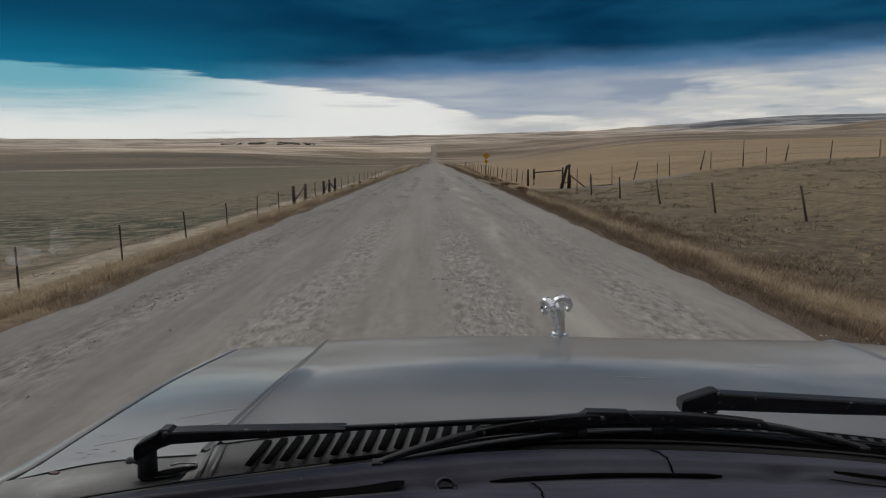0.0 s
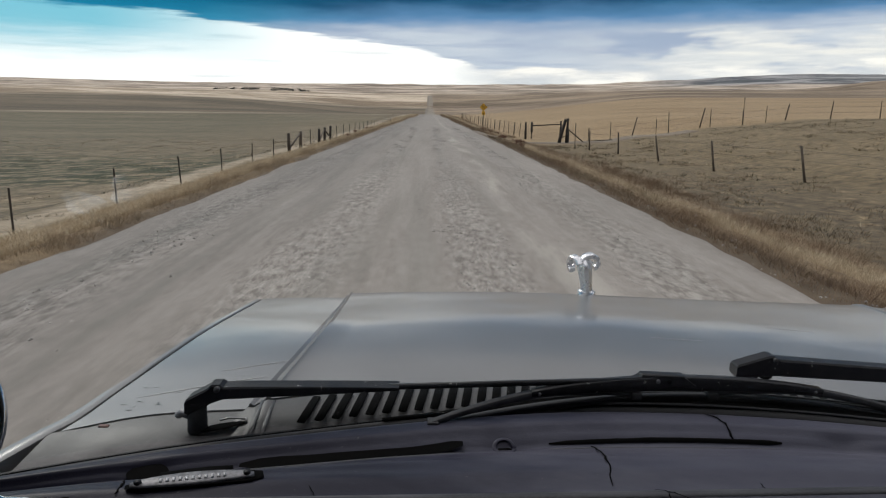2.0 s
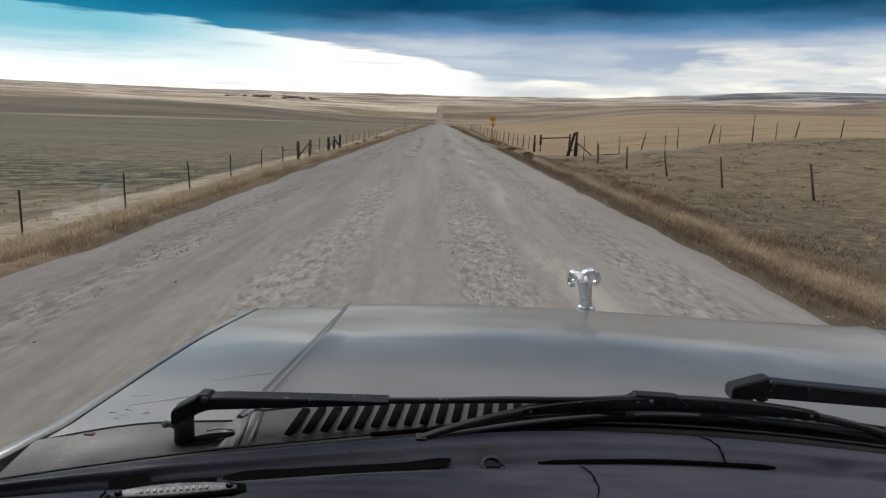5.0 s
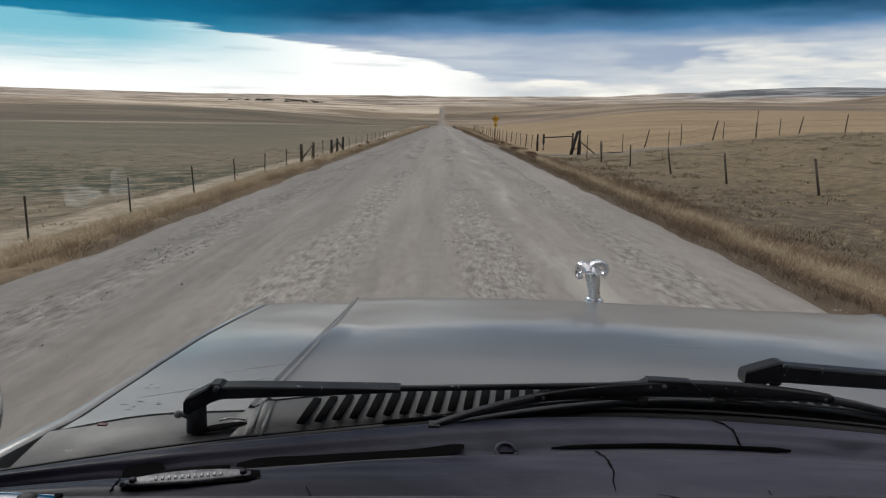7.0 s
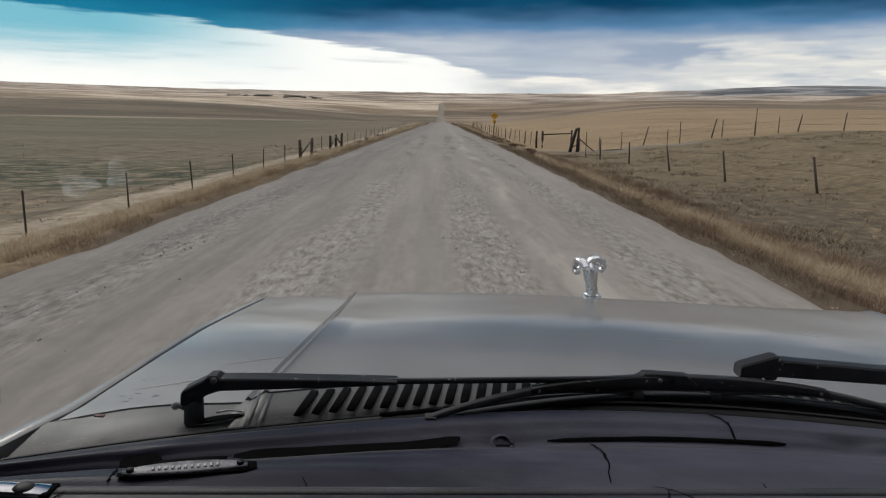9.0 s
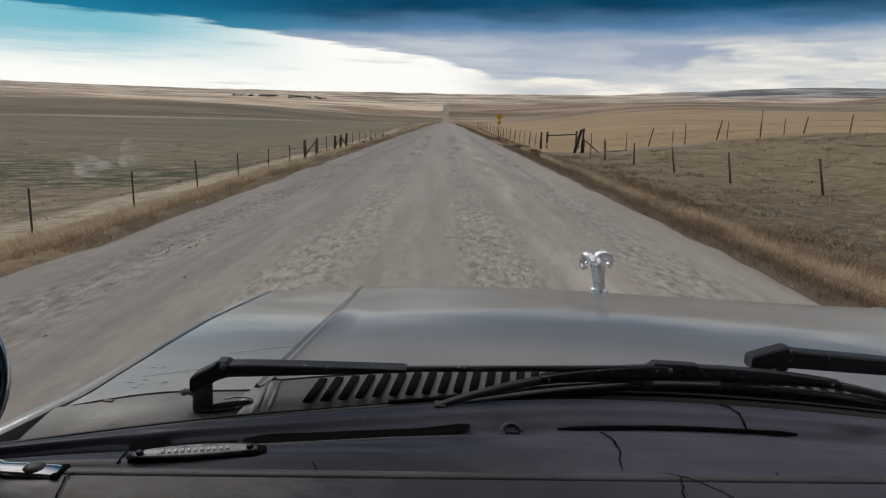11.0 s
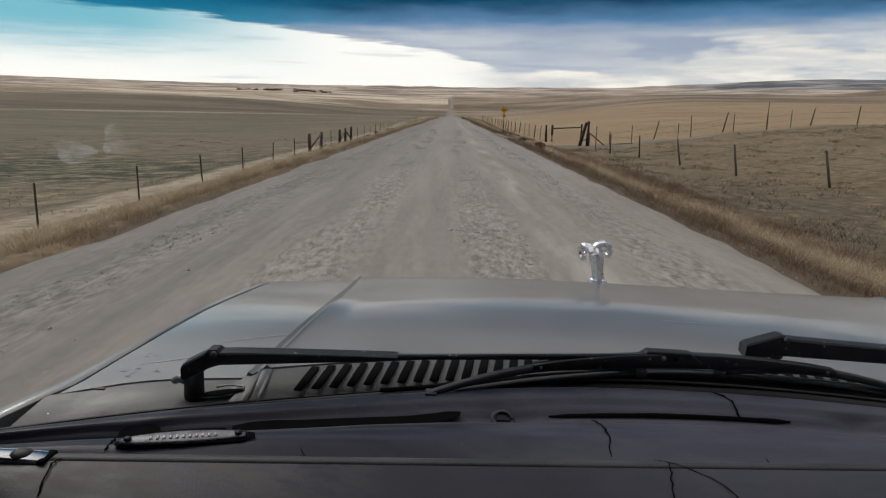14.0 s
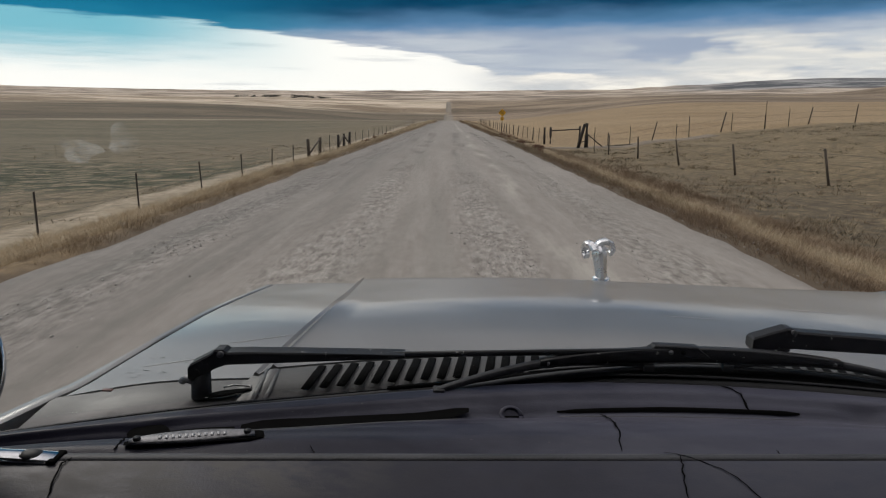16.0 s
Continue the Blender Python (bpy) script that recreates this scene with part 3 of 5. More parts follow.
def spread(stops):
    """Coordinates from (end, step) stops, starting at the first end."""
    out = [stops[0][0]]
    for end, step in stops[1:]:
        count = max(1, round((end - out[-1]) / step))
        start = out[-1]
        out += [start + (end - start) * (i + 1) / count for i in range(count)]
    return out


def build_ground():
    half = spread([(15, 1), (30, 1.5), (80, 5), (200, 12), (600, 40), (1500, 100), (4600, 300)])
    xs = sorted([-v for v in half[1:]]) + spread([(-15, 1), (15, 0.5)]) + half[1:]
    ys = spread([(-4500, 1), (-500, 1000), (-60, 110), (-6, 6), (60, 1.0), (200, 5), (600, 20), (1500, 60), (4600, 200)])
    verts = []
    for y in ys:
        for x in xs:
            z = terrain(x, y)
            if ROAD_L + 0.15 < x < ROAD_R - 0.15 and y < 1300:
                z -= 0.12
            verts.append((x, y, z))
    k = len(xs)
    faces = [(r * k + c, r * k + c + 1, (r + 1) * k + c + 1, (r + 1) * k + c) for r in range(len(ys) - 1) for c in range(k - 1)]
    me = bpy.data.meshes.new("ground")
    me.from_pydata(verts, [], faces)
    me.polygons.foreach_set("use_smooth", [True] * len(faces))
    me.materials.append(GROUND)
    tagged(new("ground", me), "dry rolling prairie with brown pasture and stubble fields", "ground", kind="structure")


def road_height(x, y):
    mid = 0.5 * (ROAD_L + ROAD_R)
    f = (x - mid) / (ROAD_R - mid)
    return terrain(x, y) + 0.03 - 0.03 * f * f


def build_road():
    ys = spread([(-80, 1), (-4, 4), (40, 0.4), (120, 2), (400, 10), (1250, 25)])
    count = 40
    rows = []
    for y in ys:
        fade = 1 - smooth01(y, 60, 200)
        l = ROAD_L + fade * (0.18 * noise.noise((1.0, y * 0.35, 0)) + 0.10 * noise.noise((2.0, y * 1.3, 0)))
        r = ROAD_R + fade * (0.16 * noise.noise((5.0, y * 0.35, 0)) + 0.12 * noise.noise((6.0, y * 1.3, 0)) + 0.09 * noise.noise((7.0, y * 4.0, 0)))
        row = []
        for i in range(count + 1):
            x = l + (r - l) * i / count
            z = road_height(x, y) + 0.012 * noise.noise((x * 2.1, y * 0.6, 0.0)) * fade
            if i in (0, count):
                z -= 0.09
            row.append((x, y, z))
        rows.append(row)
    ob = part("road", sheet(rows), ROAD)
    tagged(ob, "wide straight gravel road with packed wheel tracks", "road", kind="structure")


def build_track():
    """The side track that leaves the road and goes through the gate."""
    rows = []
    for i in range(40):
        f = i / 39
        x = ROAD_R - 0.35 + 15 * f
        wide = 2.6 + 6.0 * (1 - smooth01(f, 0.0, 0.22))
        mid = 50.5 - 2.5 * smooth01(f, 0, 0.3) - 2.0 * f
        rows.append([(x, mid + wide * s, terrain(x, mid + wide * s) + (0.06 if abs(s) < 0.45 else -0.05)) for s in (-0.5, -0.42, -0.2, 0, 0.2, 0.42, 0.5)])
    tagged(part("track", sheet(rows), DIRT), "pale dirt side track leading through the gate", "track", kind="structure")


build_ground()
build_road()
build_track()

# ---- the pickup truck ----
truck = new("pickup_truck")
tagged(truck, "old silver pickup truck with worn black wipers, standing on gravel", "truck")
LEAN_TRUCK = 2.5
crack_rng = random.Random(5)
truck.matrix_world = pose(0, 0, 1.2, 0, LEAN_TRUCK, 0) @ pose(0, 0, -1.2)


def y_screen(x):
    return -0.655 - 0.3 * x * x


def y_hood(x):
    return -0.560 - 0.28 * x * x + 0.04 * smooth01(abs(x), 0.62, 0.84)


def half_width(y):
    table = ((-1.0, 0.955), (-0.85, 0.926), (-0.78, 0.908), (-0.7, 0.888), (-0.6, 0.877), (-0.5, 0.864), (-0.4, 0.844), (-0.3, 0.825), (-0.2, 0.811), (-0.1, 0.798), (0.0, 0.788), (0.12, 0.775))
    for (p, u), (q, v) in zip(table, table[1:]):
        if y <= q:
            return u + (v - u) * max(0.0, (y - p) / (q - p))
    return table[-1][1]


def crease(y, far_side=False):
    if far_side:
        return 0.68 - 0.105 * max(y, -0.6)
    return lerp_line(((-0.69, 0.648), (-0.6, 0.633), (-0.5, 0.616), (-0.4, 0.603), (-0.3, 0.596), (-0.2, 0.593), (-0.1, 0.588), (0.0, 0.586)), y)


def bead_width(y):
    """The pressed bead along the crease runs out towards the nose."""
    return 1.0 - 0.55 * smooth01(y, -0.62, 0.0)


NOSE_EYE = Vector((-0.40, -1.61, 1.61))


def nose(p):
    """Pushes the nose forward along rays from the camera's eye, to fit its view."""
    return NOSE_EYE + (Vector(p) - NOSE_EYE) * (1 + 0.15 * min(1.0, max(0.0, (p[1] + 0.5) / 0.5)))


BEAD = ((-0.017, 0.0), (-0.012, 0.0035), (-0.007, -0.0005), (0.007, -0.0065), (0.012, -0.0035), (0.017, -0.010))


def lerp_line(table, v):
    if v <= table[0][0]:
        return table[0][1]
    for (p, u), (q, w2) in zip(table, table[1:]):
        if v <= q:
            return u + (w2 - u) * (v - p) / (q - p)
    return table[-1][1]


def crown(u):
    """Height of the hood's crown from its rear edge (0) to its nose (1): a rise to a soft crest, then a long even fall."""
    v = min(1.0, u / 0.62)
    bend = 0.62 * (v ** 3 - 0.5 * v ** 4) + max(0.0, u - 0.62)
    return 0.104 * u - 0.1507 * bend


def hood_z(x, y):
    a = abs(x)
    c = crease(y, x > 0)
    rear = y_hood(x) + 0.004
    u = min(1.0, max(0.0, (y - rear) / (0.0 - rear)))
    front = min(1.0, max(0.0, (y + 0.5) / 0.5))
    wide = bead_width(y)
    step = lerp_line(BEAD, (a - c) / wide) * (0.9 + 0.5 * wide)
    if a < c:
        z = 1.2 + step - 0.010 * (a / c) ** 2
    else:
        q = min(1.0, (a - c) / 0.25)
        z = 1.2 + step - 0.010 - 0.012 * q * q - 0.021 * front * front * q
    if x < 0:
        q = min(1.0, max(0.0, (a - c) / 0.25))
        z -= 0.042 * min(a, c) ** 2 * (1 - q) * smooth01(y, -0.5, -0.1)
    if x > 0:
        # the far side is raised so that its outline fits the camera's view
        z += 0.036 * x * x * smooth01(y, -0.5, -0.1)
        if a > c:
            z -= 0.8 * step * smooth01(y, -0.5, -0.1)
    z += crown(u) * (1 - (0.93 - 0.31 * smooth01(u, 0.25, 0.6)) * min(1.0, (a / 0.86) ** 2))
    if y > -0.045:
        f = (y + 0.045) / 0.172
        z -= 0.30 * (1 - math.sqrt(max(0.0, 1 - min(1.0, f) ** 2)))
    return z


def build_hood():
    rows = []
    steps = [i / 26 for i in range(27)]
    for f in steps:
        row = []
        for k in range(-24, 25):
            a = abs(k)
            x = 0.8 * k / 24
            for _ in range(6):
                yr = y_hood(x)
                y = yr + (0.125 - yr) * (1 - (1 - f) ** 1.25)
                c, hw = crease(y, k > 0), half_width(y)
                if a <= 12:
                    x = (c - 0.017 * bead_width(y)) * a / 12
                elif a <= 17:
                    x = c + BEAD[a - 12][0] * bead_width(y)
                else:
                    b = 0.017 * bead_width(y)
                    x = c + b + (hw - c - b) * (a - 17) / 7
                x = math.copysign(x, k)
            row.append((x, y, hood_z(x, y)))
        rows.append(row)
    rows.append([(x, y + 0.006, z - 0.32) for x, y, z in rows[-1]])
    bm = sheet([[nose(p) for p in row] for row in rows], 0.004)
    sharpen(bm, 0.9)
    hood = part("hood", bm, PAINT, truck, "dull silver hood with a raised centre")
    for s in (-1, 1):
        rows = []
        for i in range(25):
            y = -0.92 + 1.0 * i / 24
            hw = half_width(y) + 0.006
            z = hood_z(s * hw, y) if y > y_hood(0.88) else hood_z(s * hw, y_hood(0.88)) + 0.002
            wide = 1 + 1.3 * smooth01(-y, 0.45, 0.85)
            rows.append([(s * (hw + dx * wide), y, z + dz) for dx, dz in ((0, -0.02), (0, -0.001), (0.002, 0.001), (0.009, 0.001), (0.012, -0.003), (0.015, -0.02), (0.032, -0.10), (0.06, -0.3), (0.07, -0.5))])
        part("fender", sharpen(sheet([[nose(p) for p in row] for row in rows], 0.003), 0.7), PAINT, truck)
    # front of the truck, under the hood
    part("grille_panel", box(-0.76, 0.88, 0.27, 0.34, 0.55, 0.82, 0.02), PAINT, truck)
    part("bumper", box(-0.90, 1.00, 0.35, 0.49, 0.44, 0.62, 0.03), CHROME, truck, "chrome front bumper")
    return hood


def build_cowl():
    rows = []
    for i in range(241):
        x = -0.91 + 1.82 * i / 240
        a, b = y_hood(x) - 0.004, y_screen(x) + 0.004
        base = hood_z(max(-0.87, min(x, 0.87)), y_hood(x)) - 0.001
        rows.append([(x, a, base - 0.0005), (x, a - 0.012, base - 0.001), (x, b + 0.012, base - 0.006 - 0.5 * sink(x)), (x, b, base - 0.012 - 1.2 * sink(x))])
    cowl = part("cowl_panel", sharpen(sheet(rows, 0.003), 0.9), COWL, truck, "grey cowl panel with painted-in shade and slotted air intake")
    # black bars laid on the cowl paint the dark of the open slots
    n_slot = 50
    for i in range(n_slot):
        x = -0.572 + 0.0233 * i
        y0, y1 = y_screen(x) + 0.013, y_hood(x) - 0.010
        base = hood_z(max(-0.87, min(x, 0.87)), y_hood(x))
        b2 = bmesh.new()
        skew = 0.010
        pts = []
        for fy, dz in ((0.0, -0.0035), (0.5, -0.0015), (1.0, 0.0005)):
            y = y0 + (y1 - y0) * fy
            pts.append((x + skew * fy, y, base + dz))
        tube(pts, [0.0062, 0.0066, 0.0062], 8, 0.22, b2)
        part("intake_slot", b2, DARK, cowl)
    # the crease runs on over the cowl; a black patch paints the spindle pocket's shade
    for s in (-1, 1):
        for o in (-0.010, 0.006):
            pts = [(s * (0.634 + o - 0.004 * f), y_hood(0.63) - 0.004 + (y_screen(0.63) - y_hood(0.63)) * f, hood_z(s * 0.62, y_hood(0.62)) - 0.0015 - 0.009 * f) for f in (0.0, 0.3, 0.6, 0.9)]
            part("ridge", tube(pts, 0.003, 8, 0.3), COWL, cowl)
    zc = hood_z(-0.69, y_hood(0.69))
    part("spindle_pocket_shade", tube([(-0.716, -0.748, zc - 0.003), (-0.704, -0.744, zc - 0.002), (-0.686, -0.736, zc - 0.001), (-0.668, -0.728, zc), (-0.654, -0.722, zc + 0.001)], [0.003, 0.008, 0.010, 0.008, 0.003], 10, 0.2), DARK, cowl)
    part("pocket_edge", tube([(-0.690, -0.722, zc + 0.002), (-0.678, -0.715, zc + 0.003), (-0.655, -0.712, zc + 0.002), (-0.652, -0.724, zc + 0.001)], 0.0022, 8, 0.6), PAINT, cowl)
    return cowl


def build_ornament():
    """The cast hood ornament: a tapering head with two broad curled horns on a small foot."""
    bm = bmesh.new()

    def skin(loops):
        k2 = len(loops[0])
        for p, q in zip(loops, loops[1:]):
            for k in range(k2):
                bm.faces.new((p[k], p[(k + 1) % k2], q[(k + 1) % k2], q[k]))
        bm.faces.new(loops[0])
        bm.faces.new(loops[-1])

    foot = [(1.178, 0.0225, 0.020), (1.1985, 0.0232, 0.0205), (1.2025, 0.0212, 0.019), (1.2050, 0.0165, 0.0145), (1.2075, 0.0140, 0.012)]
    skin([[bm.verts.new((rx * math.cos(k * math.pi / 10), 0.002 + ry * math.sin(k * math.pi / 10), z)) for k in range(20)] for z, rx, ry in foot])
    still = set(bm.verts)
    rings = [(1.204, 0.0158, 0.0125, 0.000), (1.212, 0.0146, 0.0115, 0.0), (1.230, 0.0154, 0.013, 0.002), (1.248, 0.0176, 0.0150, 0.004),
             (1.262, 0.0190, 0.016, 0.006), (1.272, 0.0166, 0.0145, 0.008), (1.280, 0.0120, 0.011, 0.010), (1.284, 0.005, 0.005, 0.011)]
    loops = []
    for z, rx, ry, oy in rings:
        loop = []
        for k in range(12):
            a = 2 * math.pi * (k + 0.5) / 12
            ridge = 0.0045 if k in (8, 9) else (-0.0022 if k in (7, 10) else 0.0)
            loop.append(bm.verts.new((rx * math.cos(a), oy + (ry + ridge) * math.sin(a) * (1.15 if math.sin(a) < 0 else 0.9), z)))
        loops.append(loop)
    skin(loops)
    for s, centre, turn in ((1, Vector((0.0215, 0.010, 1.2710)), radians(6)), (-1, Vector((-0.0295, 0.012, 1.2700)), radians(104))):
        out = Vector((math.cos(turn), math.sin(turn), 0))
        side = Vector((-out.y, out.x, 0))
        loops = []
        for i in range(20):
            f = i / 19
            a = radians(165 - 245 * f)
            r = 0.0185 - 0.0035 * f
            half, thick = (0.0110 if s > 0 else 0.0080) + 0.0025 * math.sin(math.pi * f), 0.0074 - 0.0018 * f + 0.0006 * math.cos(34 * f)
            sweep = centre + Vector((0.010 * s * (1 - f) * (-1 if s > 0 else -0.9), 0, 0))
            ring = []
            for u, v in ((-1, -0.6), (-0.6, -1), (0.6, -1), (1, -0.6), (1, 0.6), (0.6, 1), (-0.6, 1), (-1, 0.6)):
                q = r + thick * v
                ring.append(bm.verts.new(sweep + out * (q * math.cos(a)) + Vector((0, 0, q * math.sin(a))) + side * (half * u)))
            loops.append(ring)
        skin(loops)
        tube([centre + Vector((-0.018 * s, 0, 0.002)), centre + Vector((-0.008 * s, -0.003, 0.004)), centre + Vector((0.001 * s, -0.006, -0.001))], [0.0085, 0.0070, 0.0025], 8, 0.7, bm)
    bmesh.ops.rotate(bm, cent=(0, 0, 1.2), matrix=Euler((radians(3), radians(-9.5), 0)).to_matrix(), verts=[v for v in bm.verts if v not in still])
    bmesh.ops.transform(bm, matrix=Matrix.Translation((0, 0, 1.2)) @ Matrix.Diagonal((0.98, 1.0, 1.02, 1)) @ Matrix.Translation((0, 0, -1.2)), verts=bm.verts[:])
    # scaled out from the camera's eye along with the hood
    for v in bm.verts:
        v.co = NOSE_EYE + (v.co - NOSE_EYE) * 1.15
    return part("hood_ornament", sharpen(bm, 0.6), CAST, truck, "polished silver horned-head hood ornament")


def strap(points, heights, depth, drop=0.5):
    """A flat bar on edge along points; drop says how much of its height hangs below them."""
    rows = []
    for p, h in zip(points, heights):
        d = 0.5 * depth
        lo, hi, c = p[2] - h * drop, p[2] + h * (1 - drop), min(0.12 * h, 0.2 * d)
        rows.append([(p[0], p[1] + u, z) for u, z in ((-d, lo + c), (-d + c, lo), (d - c, lo), (d, lo + c), (d, hi - c), (d - c, hi), (-d + c, hi), (-d, hi - c))])
    bm = sheet(rows, closed=True)
    bm.verts.ensure_lookup_table()
    bm.faces.new(bm.verts[:8])
    bm.faces.new(bm.verts[-8:])
    return bm


def wiper(name, pivot, knee, tip, blade=None, long=1.0):
    span = Vector(tip) - Vector(knee)
    way2 = span / span.length

    def along(v, up=0.0):
        p = Vector(knee) + way2 * v
        return (p.x, p.y, p.z + up)

    foot = along(-0.029, -0.034)
    arm = part(name, tube([(foot[0], foot[1], pivot[2] - 0.01), (foot[0], foot[1], pivot[2] + 0.012), (foot[0], foot[1], foot[2] + 0.012)], [0.0136, 0.0132, 0.0128], 14), DUSTY, truck, "black wiper arm with chipped paint")
    cuts = ((-0.042, -0.013, -0.030), (-0.0395, -0.009, -0.033), (-0.027, -0.002, -0.028), (-0.012, 0.006, -0.019), (-0.007, 0.011, -0.016), (0.004, 0.011, -0.012), (0.009, 0.007, -0.0105),
            (0.030, 0.0075, -0.010), (0.10, 0.006, -0.008), (0.17, 0.004, -0.006), (0.245, 0.0015, -0.0035), (0.25, 0.001, -0.003))
    if not blade:
        cuts = ((-0.055, -0.011, -0.026), (-0.0525, -0.0075, -0.0295), (-0.028, 0.0025, -0.0265), (-0.006, 0.011, -0.0235), (0.001, 0.011, -0.0225), (0.008, 0.0065, -0.0215),
                (0.030, 0.006, -0.021), (0.10, 0.0055, -0.019), (0.17, 0.004, -0.0155), (0.245, 0.001, -0.007), (0.25, 0.0005, -0.006))
        part("latch", strap([along(-0.012, -0.026), along(-0.002, -0.0265), along(0.004, -0.025)], [0.006, 0.007, 0.004], 0.014), DUSTY, arm)
    cuts = [(v * long if v > 0.01 else v, hi, lo) for v, hi, lo in cuts]
    bm = strap([along(v, 0.5 * (hi + lo)) for v, hi, lo in cuts], [hi - lo for v, hi, lo in cuts], 0.026)
    part("arm_cover", bm, WIPER, arm, smooth=False)
    part("arm_rod", tube([along(0.235 * long, -0.002), tip], 0.0046, 6), WIPER, arm)
    p = along(0.002)
    part("hinge_pin", tube([(p[0], p[1] - 0.0185, p[2] + 0.006), (p[0], p[1] - 0.013, p[2] + 0.006)], 0.0042, 10), DUSTY, arm)
    if blade:
        a, c, b = blade

        def at(f, up=0.0):
            return tuple((1 - f) * (1 - 2 * f) * a[i] + 4 * f * (1 - f) * c[i] + f * (2 * f - 1) * b[i] + (up if i == 2 else 0.0) for i in range(3))

        fs = [0.20 + 0.60 * j / 16 for j in range(17)]
        part("blade_bridge", strap([at(f, 0.002) for f in fs], [0.008 + 0.014 * max(0.0, math.sin(math.pi * (f - 0.2) / 0.6)) ** 0.8 for f in fs], 0.016, 0.6), WIPER, arm)
        for mid in (0.215, 0.785):
            fs = [mid - 0.215 + 0.43 * j / 14 for j in range(15)]
            bows = [abs(f - mid) / 0.215 for f in fs]
            yoke = part("blade_yoke", strap([at(f, -0.002 - 0.015 * q ** 1.5) for f, q in zip(fs, bows)], [0.011 - 0.004 * q for q in bows], 0.012), DUSTY, arm)
            for f in (mid - 0.205, mid + 0.205):
                p = at(f, -0.018)
                part("claw", box(p[0] - 0.008, p[0] + 0.008, p[1] - 0.009, p[1] + 0.009, p[2] - 0.006, p[2] + 0.005, 0.0015), DUSTY, yoke)
            p = at(mid, 0.0)
            part("rivet", tube([(p[0], p[1] - 0.0085, p[2]), (p[0], p[1] - 0.006, p[2])], 0.003, 8), ALLOY, yoke)
        fs = [j / 24 for j in range(25)]
        part("blade_spine", strap([at(f, -0.0205) for f in fs], [0.0035] * 25, 0.011), DUSTY, arm)
        part("blade_rubber", strap([at(f, -0.026) for f in fs], [0.008] * 25, 0.006), RUBBER, arm)
        clip = at(0.5)
        bm = box(clip[0] - 0.072, clip[0] + 0.030, clip[1] - 0.010, clip[1] + 0.010, clip[2] - 0.004, clip[2] + 0.014, 0.003)
        for v in bm.verts:
            if v.co.z > clip[2] + 0.006:
                v.co.x = clip[0] - 0.021 + (v.co.x - clip[0] + 0.021) * 0.66
        part("blade_clip", bm, WIPER, arm)
        for o, m in ((-0.030, ALLOY), (-0.012, DARK)):
            part("rivet", tube([(clip[0] + o, clip[1] - 0.013, clip[2] + 0.005), (clip[0] + o, clip[1] - 0.009, clip[2] + 0.005)], 0.0036, 8), m, arm)
    return arm


DASH = [(0.0, 1.188), (0.10, 1.203), (0.22, 1.204), (0.30, 1.196), (0.38, 1.186), (0.46, 1.189), (0.58, 1.195), (0.72, 1.1985), (0.88, 1.1935), (0.94, 1.1975), (0.97, 1.202), (1.0, 1.204)]


def lip(x):
    return -0.905 + 0.098 * x


def sink(x):
    """The front edge of the dash drops towards the driver's corner."""
    return 0.0115 * smooth01(-x, 0.12, 0.6)


DIPS = ((-0.290, -0.776, 0.034, 0.014, 0.006), (0.198, -0.745, 0.030, 0.011, 0.008), (-0.728, -0.876, 0.024, 0.015, 0.006), (0.33, -0.80, 0.05, 0.02, 0.002), (-0.42, -0.87, 0.07, 0.02, 0.0016))


def dash_height(x, f):
    y0 = y_screen(x) - 0.012
    y = y0 + (lip(x) - y0) * f
    z = lerp_table(DASH, f) - sink(x) * (1 - smooth01(f, 0.28, 0.5))
    for cx, cy, rx, ry, deep in DIPS:
        z -= deep * math.exp(-((x - cx) / rx) ** 2 - ((y - cy) / ry) ** 2)
    return z + 0.0012 * math.sin(math.pi * min(1.0, max(0.0, f))) * noise.noise((x * 9.0, y * 16.0, 2.0))


def dash_point(x, f):
    y = y_screen(x) - 0.012
    return (x, y + (lip(x) - y) * f, dash_height(x, f))


def on_dash(x, y, up=0.0):
    y0 = y_screen(x) - 0.012
    return (x, y, dash_height(x, (y - y0) / (lip(x) - y0)) + up)


def crack(pts, parent, wide=0.0016):
    """A crooked open split that swells and thins on its way."""
    line = []
    for p, q in zip(pts, pts[1:]):
        for k in range(4):
            f = k / 4
            line.append(tuple(p[i] + (q[i] - p[i]) * f + (crack_rng.uniform(-0.0014, 0.0014) if i < 2 and (k or line) else 0.0) for i in range(3)))
    line.append(pts[-1])
    last = len(line) - 1
    part("crack", tube(line, [wide * crack_rng.uniform(0.55, 1.15) * (0.35 if k in (0, last) else 1.0) for k in range(last + 1)], 5, 0.4), DARK, parent)


